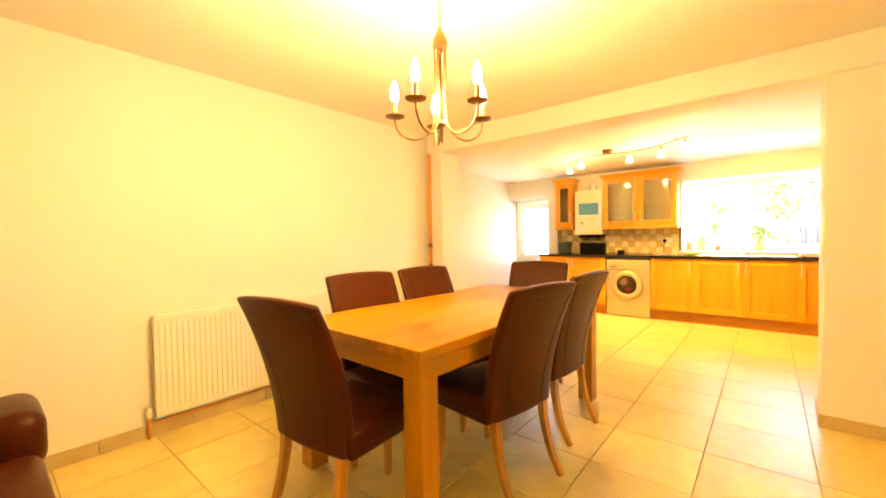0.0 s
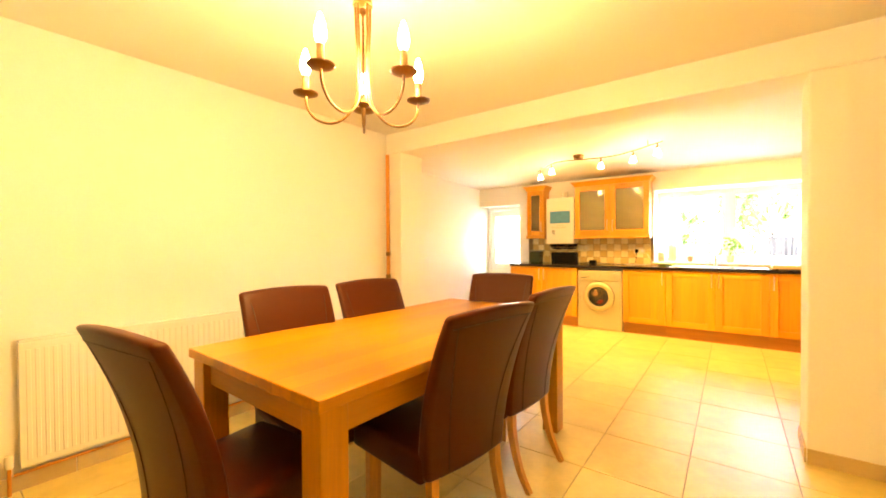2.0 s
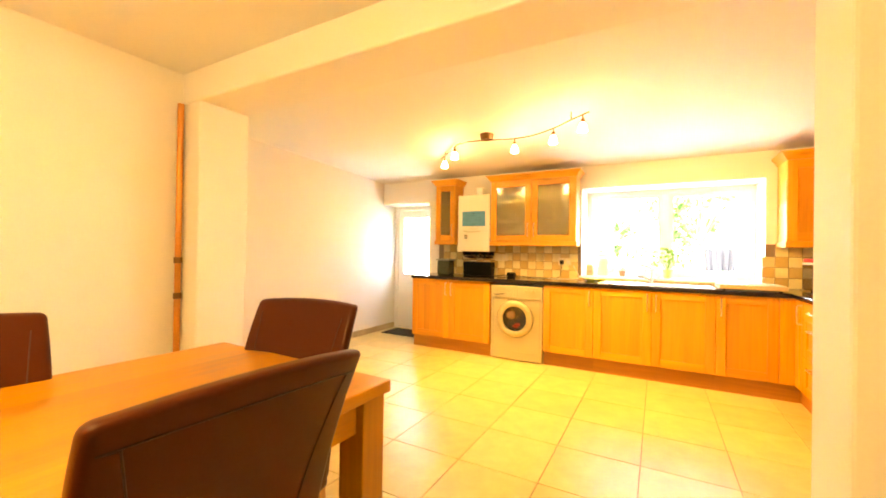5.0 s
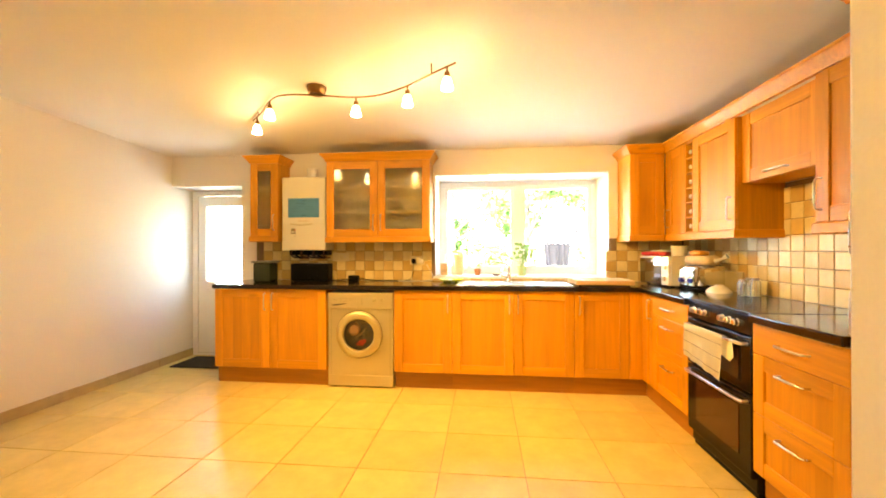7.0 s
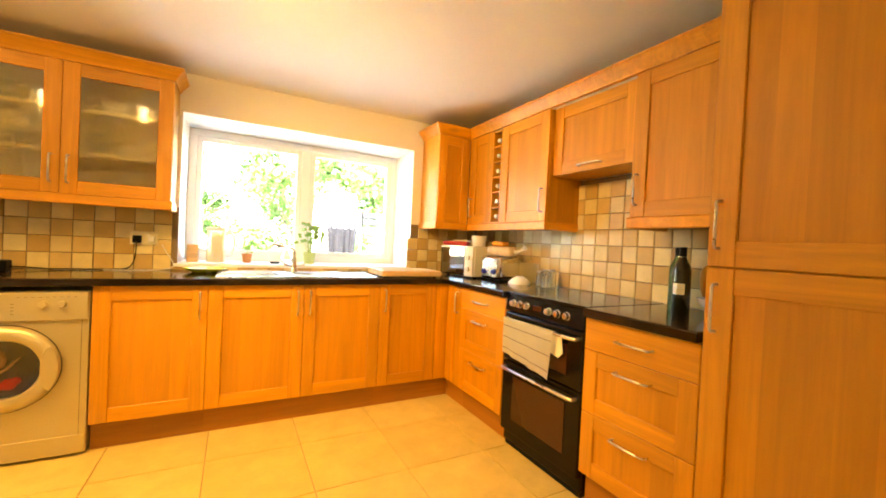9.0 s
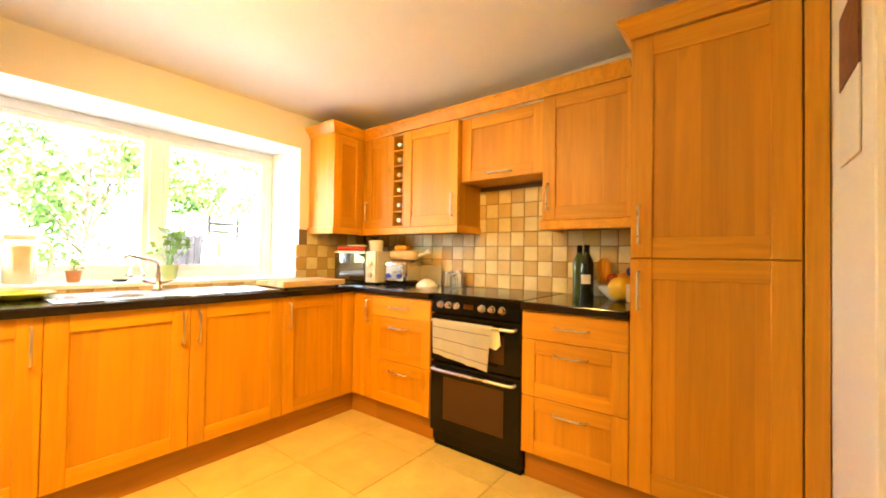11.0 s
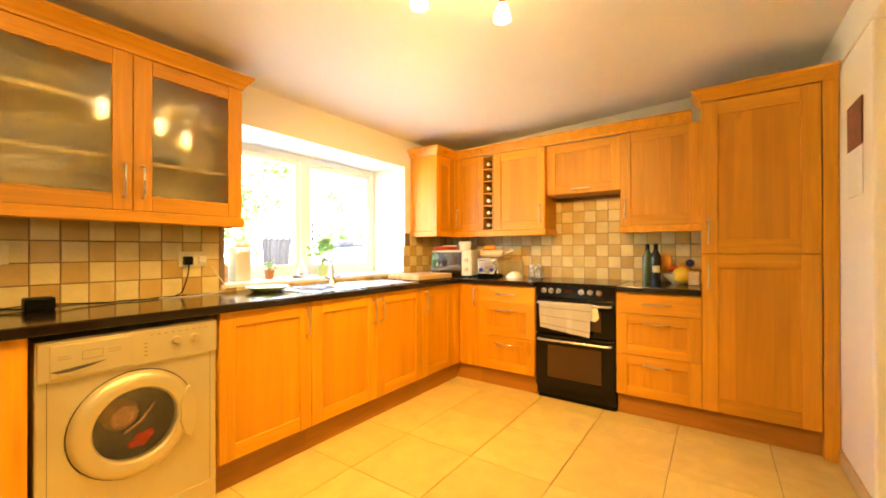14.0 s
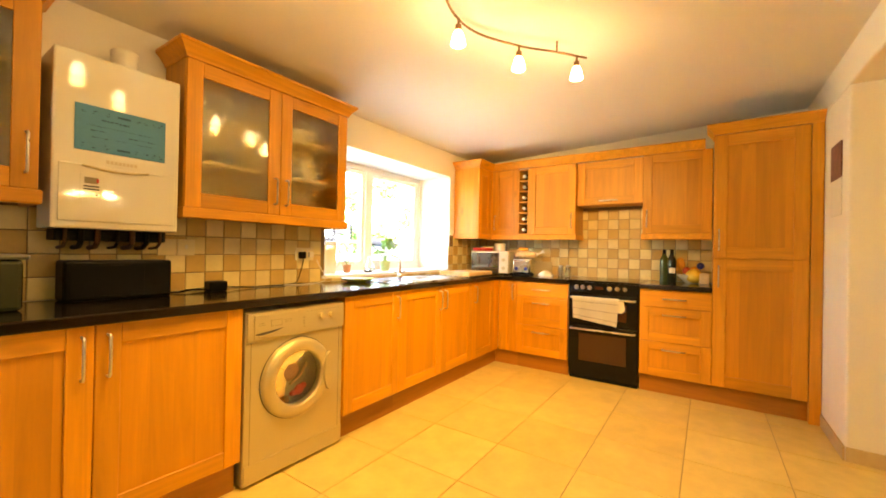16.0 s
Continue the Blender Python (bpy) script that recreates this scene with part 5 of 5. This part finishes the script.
def wine(loc, material, label, tag=None):
    b = empty("wine_bottle", loc, 0, label, "bottle", "bottles on the worktop")
    part("glass", lathe([(0, 0), (0.036, 0), (0.0375, 0.006), (0.0375, 0.19), (0.033, 0.215), (0.018, 0.245), (0.0145, 0.26), (0.0145, 0.295), (0, 0.295)], 24), material, b, "", 0, True)
    part("foil", lathe([(0.0152, 0.25), (0.0152, 0.30), (0, 0.301)], 16), M_BLACKP, b, "dark foil cap", 0, True)
    if tag:
        bm = bmesh.new()
        n_ = 10
        lo, hi = [], []
        for k in range(n_ + 1):
            a = radians(150 + 80 * k / n_)
            lo.append(bm.verts.new((0.0382 * math.cos(a), 0.0382 * math.sin(a), 0.085))); hi.append(bm.verts.new((0.0382 * math.cos(a), 0.0382 * math.sin(a), 0.135)))
        for k in range(n_):
            bm.faces.new((lo[k], lo[k + 1], hi[k + 1], hi[k]))
        part("label", bm, M_PAPER, b, "small white label")
    return b


wine((1.775, 5.10, WTZ), M_BOTTLE, "dark wine bottle with a white label", True)
wine((1.85, 5.165, WTZ), M_GREENB, "green-brown glass bottle behind the wine")
fb = empty("fruit_bowl", (1.855, 4.955, WTZ), 0, "white fruit bowl beside the tall cupboard", "bowl")
part("bowl", lathe([(0, 0), (0.045, 0), (0.10, 0.055), (0.108, 0.075), (0.102, 0.075), (0.042, 0.012), (0, 0.012)], 28), M_CHINA, fb, "", 0, True)
fr = [("melon", 1.80, 4.93, 0.065, 0.066, M_MELON, "orange-yellow melon leaning on the bowl"), ("orange", 1.88, 4.93, 0.115, 0.036, M_ORANGE, "orange in the fruit bowl"),
      ("apple", 1.89, 4.99, 0.11, 0.035, M_REDFR, "red apple in the fruit bowl"), ("plum", 1.87, 4.885, 0.155, 0.030, M_BLUEP, "dark blue plums in a bag on the fruit")]
for nm, x, y, z, r, m_, lb in fr:
    f = empty(nm, (x, y, WTZ + z - r), 0, lb, "fruit")
    part("skin", lathe([(r * math.sin(math.pi * k / 12), r - r * math.cos(math.pi * k / 12) * (0.96)) for k in range(13)], 20), m_, f, "", 0, True)
pk = empty("packet", (1.76, 4.855, WTZ), -90, "cream and white food packet beside the tall cupboard", "packet")
part("box", box(-0.035, -0.02, 0, 0.035, 0.03, 0.095), M_BREAD, pk, "", 0.008, True, 2)
bp_ = empty("banana_bunch", (1.92, 5.03, WTZ + 0.076), 20, "bunch of bananas standing in the bowl", "fruit")
for k in range(3):
    part("banana", tube(curve([(0, 0.02 * k, 0.0), (-0.03, 0.02 * k, 0.06), (-0.02, 0.02 * k, 0.12), (0.01, 0.01 * k, 0.15)], 4), [0.008, 0.013, 0.016, 0.017, 0.018, 0.018, 0.018, 0.017, 0.015, 0.012, 0.010, 0.007, 0.005], 8), M_ORANGE, bp_, "", 0, True)

# ---- things on the window sill ----
SZ = WZ0 - 0.001
jb_ = empty("wooden_box", (-0.315, 7.40, SZ), 0, "small wooden box on the window sill", "box")
part("box", box(-0.035, -0.035, 0, 0.035, 0.035, 0.125), M_BOARD, jb_, "", 0.003)
jg = empty("water_jug", (-0.165, 7.42, SZ), 0, "amber-tinted plastic water filter jug on the sill", "jug")
part("body", prism([(-0.065, -0.05), (0.045, -0.05), (0.06, 0), (0.045, 0.05), (-0.065, 0.05)], 0, 0.235), M_WATER, jg, "", 0.012, True, 3)
part("lid", prism([(-0.07, -0.054), (0.05, -0.054), (0.064, 0), (0.05, 0.054), (-0.07, 0.054)], 0.2355, 0.262), M_CHINA, jg, "white lid", 0.006)
part("filter", lathe([(0, 0.06), (0.03, 0.06), (0.035, 0.2), (0, 0.2)], 16), M_BREAD, jg, "pale filter cartridge", 0, True)
part("handle", tube(curve([(0.055, 0, 0.22), (0.10, 0, 0.215), (0.115, 0, 0.14), (0.10, 0, 0.06), (0.055, 0, 0.05)], 5), 0.009, 8), M_CHINA, jg, "", 0, True)


def leafy(name, loc, pot, pot_mat, n, spread, h, label, leaf=0.035, seed=1):
    p = empty(name, loc, 0, label, "plant")
    r = pot
    part("pot", lathe([(0, 0), (r * 0.75, 0), (r, r * 1.7), (r * 1.06, r * 1.7), (r * 1.06, r * 1.9), (r * 0.9, r * 1.9), (r * 0.88, r * 1.6), (0, r * 1.6)], 20), pot_mat, p, "", 0, True)
    q = random.Random(seed)
    bs, bl = bmesh.new(), bmesh.new()
    for k in range(n):
        a, t_ = q.uniform(0, math.tau), q.uniform(0.15, 1)
        tip = Vector((math.cos(a) * spread * t_, math.sin(a) * spread * t_, r * 1.7 + h * q.uniform(0.35, 1) * (1.15 - 0.4 * t_)))
        tube([(0, 0, r * 1.55), tip * 0.5 + Vector((0, 0, r)), tip], 0.0016, 4, bs)
        for _ in range(2):
            d = Vector((q.uniform(-1, 1), q.uniform(-1, 1), q.uniform(-0.4, 0.6))).normalized()
            s = d.orthogonal().normalized()
            l_ = leaf * q.uniform(0.7, 1.3)
            pts = [tip, tip + d * l_ * 0.4 + s * l_ * 0.4, tip + d * l_, tip + d * l_ * 0.4 - s * l_ * 0.4]
            up = Vector((0, 0, l_ * 0.12))
            vs = [bl.verts.new(pts[0]), bl.verts.new(pts[1] + up), bl.verts.new(pts[2]), bl.verts.new(pts[3] + up)]
            bl.faces.new((vs[0], vs[1], vs[2])); bl.faces.new((vs[0], vs[2], vs[3]))
    part("stems", bs, M_LEAF, p)
    tagged(part("leaves", bl, M_LEAF, p), "bright green leaves", kind="stuff")
    return p


leafy("small_pot_plant", (0.04, 7.42, SZ), 0.035, M_TERRA, 9, 0.04, 0.08, "small succulent in a terracotta pot on the sill", 0.025, 3)
leafy("pot_plant", (0.50, 7.40, SZ), 0.05, M_POTG, 26, 0.11, 0.25, "leafy pot plant in a pale green pot on the sill", 0.055, 5)
fl_ = empty("soap_dish", (0.235, 7.36, SZ), 0, "small dark soap dish on the sill", "dish")
part("dish", lathe([(0, 0), (0.03, 0), (0.04, 0.012), (0.036, 0.012), (0, 0.006)], 20), M_BLACKP, fl_, "", 0, True)
bl_ = empty("glass_bottle", (0.33, 7.44, SZ), 0, "round clear glass bottle on the sill", "bottle")
part("glass", lathe([(0, 0), (0.045, 0.002), (0.05, 0.03), (0.03, 0.08), (0.012, 0.11), (0.012, 0.14), (0.009, 0.14), (0.009, 0.11), (0.045, 0.03), (0, 0.008)], 20), M_CLEAR, bl_, "", 0, True)

# ---- garden ----
structure("ground", box(-400, YWO + 0.001, -0.5, 400, 900, -0.16), M_LAWN, "garden lawn reaching the distance")
structure("pavement", box(-4, YWO + 0.002, -0.159, 5, 12.5, -0.12), M_PAV, "pale paved patio outside the kitchen")
gw = structure("garden_wall", box(-12, 19, -0.16, 14, 19.25, 1.5), M_FENCE, "pale rendered garden wall", 0.02)


def tree(loc, h, r, seed, label, leaves=7000):
    q = np.random.RandomState(seed)
    p = empty("tree", loc, 0, label, "tree", "garden trees")
    bm = tube([(0, 0, 0), (0.05, 0.02, h * 0.25), (-0.03, 0.05, h * 0.5), (0.02, 0, h * 0.8)], [0.11, 0.09, 0.06, 0.02], 10)
    part("trunk", bm, M_BARK, p, "", 0, True)
    cl = []
    for k in range(17):
        a, e = q.uniform(0, math.tau), q.uniform(0.22, 1.0)
        d = r * q.uniform(0.3, 1.0)
        c = Vector((math.cos(a) * d, math.sin(a) * d, h * e))
        cl.append((c, r * q.uniform(0.18, 0.4)))
        part("limb", tube([(0, 0, h * e * 0.55), (c.x * 0.5, c.y * 0.5, h * e * 0.75), tuple(c)], [0.03, 0.02, 0.008], 6), M_BARK, p, "", 0, True)
    verts, faces = [], []
    for k in range(leaves):
        c, cr = cl[k % len(cl)]
        v = q.normal(size=3); v = v / np.linalg.norm(v) * cr * q.uniform(0.25, 1.15) ** 0.6
        o_ = np.array(c) + v * np.array([1, 1, 0.8])
        a = q.normal(size=3); a /= np.linalg.norm(a)
        b_ = np.cross(a, q.normal(size=3)); b_ /= np.linalg.norm(b_)
        s = q.uniform(0.08, 0.16)
        n0 = len(verts)
        verts += [tuple(o_), tuple(o_ + a * s * 0.5 + b_ * s * 0.35), tuple(o_ + a * s), tuple(o_ + a * s * 0.5 - b_ * s * 0.35)]
        faces.append((n0, n0 + 1, n0 + 2, n0 + 3))
    me = bpy.data.meshes.new("crown")
    me.from_pydata(verts, [], faces)
    me.materials.append(M_TREE)
    ob = new("crown", me)
    ob.parent = p
    tagged(ob, "loose green crown of small leaves", kind="stuff")


tree((-0.9, 15.5, -0.16), 5.2, 2.0, 1, "green garden tree beyond the window")
tree((1.4, 14.6, -0.16), 4.6, 1.6, 2, "tall leafy garden tree by the wall")
tree((4.6, 16.5, -0.16), 4.4, 1.9, 3, "broad leafy garden tree near the wall")
tree((-4.4, 17.0, -0.16), 5.0, 2.2, 4, "broad leafy garden tree in the corner")
tree((8.5, 15.0, -0.16), 4.2, 1.8, 5, "leafy garden tree at the far side")
gt = empty("garden_table", (1.72, 9.5, -0.12), 0, "grey metal garden table on the patio", "table")
part("tabletop", box(-0.40, -0.3, 1.375, 0.42, 0.3, 1.405), M_GREYT, gt, "", 0.004)
for sx in (-0.38, 0.38):
    for sy in (-0.26, 0.26):
        part("leg", tube([(sx, sy, 0), (sx, sy, 1.375)], 0.014, 8), M_GREYT, gt)
part("brace", tube([(-0.38, -0.26, 0.95), (0.38, -0.26, 1.3)], 0.01, 6), M_STEEL, gt)
part("brace", tube([(0.38, -0.26, 0.95), (-0.38, -0.26, 1.3)], 0.01, 6), M_STEEL, gt)
cr = empty("crate", (1.64, 9.45, 1.286), 0, "dark slatted plastic crate on the garden table", "crate")
for k in range(3):
    part("tray", box(-0.17, -0.15, k * 0.095, 0.17, 0.15, k * 0.095 + 0.07), M_DARKCLOTH, cr, "", 0.004)
for sx in (-0.16, 0.16):
    part("post", box(sx - 0.01, -0.165, 0, sx + 0.01, -0.152, 0.27), M_BLACKP, cr)
cv = empty("dark_cover", (1.18, 9.15, -0.12), 0, "ragged dark cloth hanging over a rail on the patio", "cloth")
bm = bmesh.new()
q = random.Random(9)
N_ = 36
prev = None
for k in range(N_ + 1):
    x = -0.20 + 0.40 * k / N_
    y = 0.012 * math.sin(k * 0.9) + q.uniform(-0.006, 0.006)
    a, b_ = bm.verts.new((x, y, 1.47 + q.uniform(-0.03, 0.06))), bm.verts.new((x * 0.85, y * 1.8, 1.09 + q.uniform(-0.04, 0.04)))
    if prev:
        bm.faces.new((prev[0], a, b_, prev[1]))
    prev = (a, b_)
bmesh.ops.solidify(bm, geom=bm.faces[:], thickness=0.01)
part("cloth", bm, M_DARKCLOTH, cv)
part("rail", tube([(-0.26, 0.012, 1.44), (0.26, 0.012, 1.44)], 0.010, 8), M_UPVC, cv)
for sx in (-0.25, 0.25):
    part("rail_post", tube([(sx, 0.012, 0), (sx, 0.012, 1.44)], 0.010, 8), M_UPVC, cv)
wb = empty("white_box", (1.40, 9.45, 1.286), 0, "white storage box on the garden table", "box")
part("box", box(-0.075, -0.12, 0, 0.075, 0.12, 0.26), M_UPVC, wb, "", 0.008)
mg = empty("magenta_tub", (1.36, 9.42, 1.547), 0, "magenta plastic tub on the white box", "tub")
part("tub", lathe([(0, 0), (0.05, 0), (0.07, 0.035), (0.066, 0.036), (0, 0.01)], 20), M_MAGENTA, mg, "", 0, True)
bb = empty("storage_chest", (2.94, 9.6, -0.12), 0, "grey plastic storage chest on the patio", "chest")
part("chest", box(-0.34, -0.25, 0, 0.34, 0.25, 1.36), M_GREYT, bb, "", 0.02)
part("lid", box(-0.36, -0.27, 1.3605, 0.36, 0.27, 1.45), M_DARKCLOTH, bb, "darker lid", 0.02)

# ---- pieces: tiles of floor, skirting and splashback ----
def tile_mesh(name, w, h, t, material, bev):
    """A tile lying in x and z, its face towards -y, with eased edges."""
    bm = bmesh.new()
    b = bev
    back = [bm.verts.new(p) for p in ((0, t, 0), (w, t, 0), (w, t, h), (0, t, h))]
    mid = [bm.verts.new(p) for p in ((0, b, 0), (w, b, 0), (w, b, h), (0, b, h))]
    top = [bm.verts.new(p) for p in ((b, 0, b), (w - b, 0, b), (w - b, 0, h - b), (b, 0, h - b))]
    bm.faces.new(top)
    for i in range(4):
        j = (i + 1) % 4
        bm.faces.new((back[i], back[j], mid[j], mid[i]))
        bm.faces.new((mid[i], mid[j], top[j], top[i]))
    bmesh.ops.recalc_face_normals(bm, faces=bm.faces)
    me = bpy.data.meshes.new(name)
    bm.to_mesh(me); bm.free()
    me.materials.append(material)
    return me


def piece(name, me, parent, m):
    ob = new(name, me)
    ob.parent = parent
    ob.matrix_basis = m
    return ob


rt = random.Random(11)
# splashback backing, 3 mm proud of the plaster
sp = structure("splashback_window_wall", box(-2.30, YW - 0.004, 0.911, WX0, YW, 1.33), M_WGROUT, "splashback of small square cream and brown tiles")
box_more = box(WX0, YW - 0.004, 0.911, WX1, YW, WZ0 - 0.024)
part("grout", box_more, M_WGROUT, sp)
part("grout", box(WX1, YW - 0.004, 0.911, XK1 - 0.001, YW, 1.33), M_WGROUT, sp)
sc = structure("splashback_cooker_wall", box(XK1 - 0.004, 4.80, 0.911, XK1, YW - 0.005, 1.64), M_WGROUT, "splashback of small square cream and brown tiles behind the cooker")
T1 = [tile_mesh("tile", 0.096, 0.096, 0.007, m_, 0.0025) for m_ in (M_CREAMT, M_TANT)]
T2 = [tile_mesh("tile", 0.096, 0.026, 0.007, m_, 0.002) for m_ in (M_CREAMT, M_TANT)]
for k in range(-14, 31):
    x = -0.919 + 0.1 * k + 0.002
    if x < -2.30 or x > 1.90:
        continue
    if x + 0.05 > WX0 and x + 0.05 < WX1:
        piece("tile", T2[k % 2], sp, pose(x, YW - 0.0095 - rt.uniform(0, 0.001), 0.911))
        continue
    for r in range(4):
        if r == 3 and x > WX0 and x < WX1:
            continue
        piece("tile", T1[(k + r) % 2], sp, pose(x, YW - 0.0095 - rt.uniform(0, 0.0015), 0.912 + 0.1 * r))
for k in range(24):
    y = 7.185 - 0.1 * k
    top = 7 if 5.30 < y - 0.05 < 5.96 else 4
    for r in range(top):
        piece("tile", T1[(k + r) % 2], sc, pose(XK1 - 0.0095 - rt.uniform(0, 0.0015), y, 0.912 + 0.1 * r, 0, 0, -90))
# skirting of cut tiles
SK = tile_mesh("skirting_tile", 0.462, 0.082, 0.01, M_SKIRT, 0.002)
def skirting(x0, y0, x1, y1, name, label):
    d = Vector((x1 - x0, y1 - y0)); ln = d.length
    rz = math.degrees(math.atan2(d.y, d.x))
    n = max(1, round(ln / 0.466))
    ob = tagged(new(name), label, "skirting", "", "structure")
    ob.matrix_basis = pose(x0, y0, 0, 0, 0, rz)
    for i in range(n):
        p = piece("skirting_tile", SK, ob, pose(i * ln / n + 0.002, -0.0105, 0.0) @ Matrix.Diagonal((ln / n / 0.466, 1, 1, 1)))
    return ob
# the face looks to the right of the run
skirting(XD0, YD0, XD0, YB, "baseboard_dining_side", "tiled skirting along the radiator wall")
skirting(XD0, YB, LX, YB, "baseboard_dining_stub", "short tiled skirting beside the opening")
skirting(JX0, YB, XD1, YB, "baseboard_opening", "tiled skirting beside the opening")
skirting(JX1, YB2, JX0, YB, "baseboard_jamb", "tiled skirting on the opening's jamb")
skirting(XK1, YB2, JX1, YB2, "baseboard_calendar_wall", "tiled skirting under the calendar")
skirting(XK0, YB2, XK0, 7.50, "baseboard_kitchen_side", "tiled skirting along the white kitchen wall")
# floor tiles
FT = tile_mesh("floor_tile", 0.461, 0.461, 0.006, M_FLOOR, 0.0012)
P, X0, Y0 = 0.466, 0.325, 5.398
for i in range(-8, 5):
    for j in range(-14, 5):
        x, y = X0 + i * P, Y0 + j * P
        if y < YB - 0.3 and x < XD0 - 0.45:
            continue
        piece("floor_tile", FT, floor, pose(x + 0.0025, y + 0.0025, -rt.uniform(0, 0.0008), -90, 0, 0))
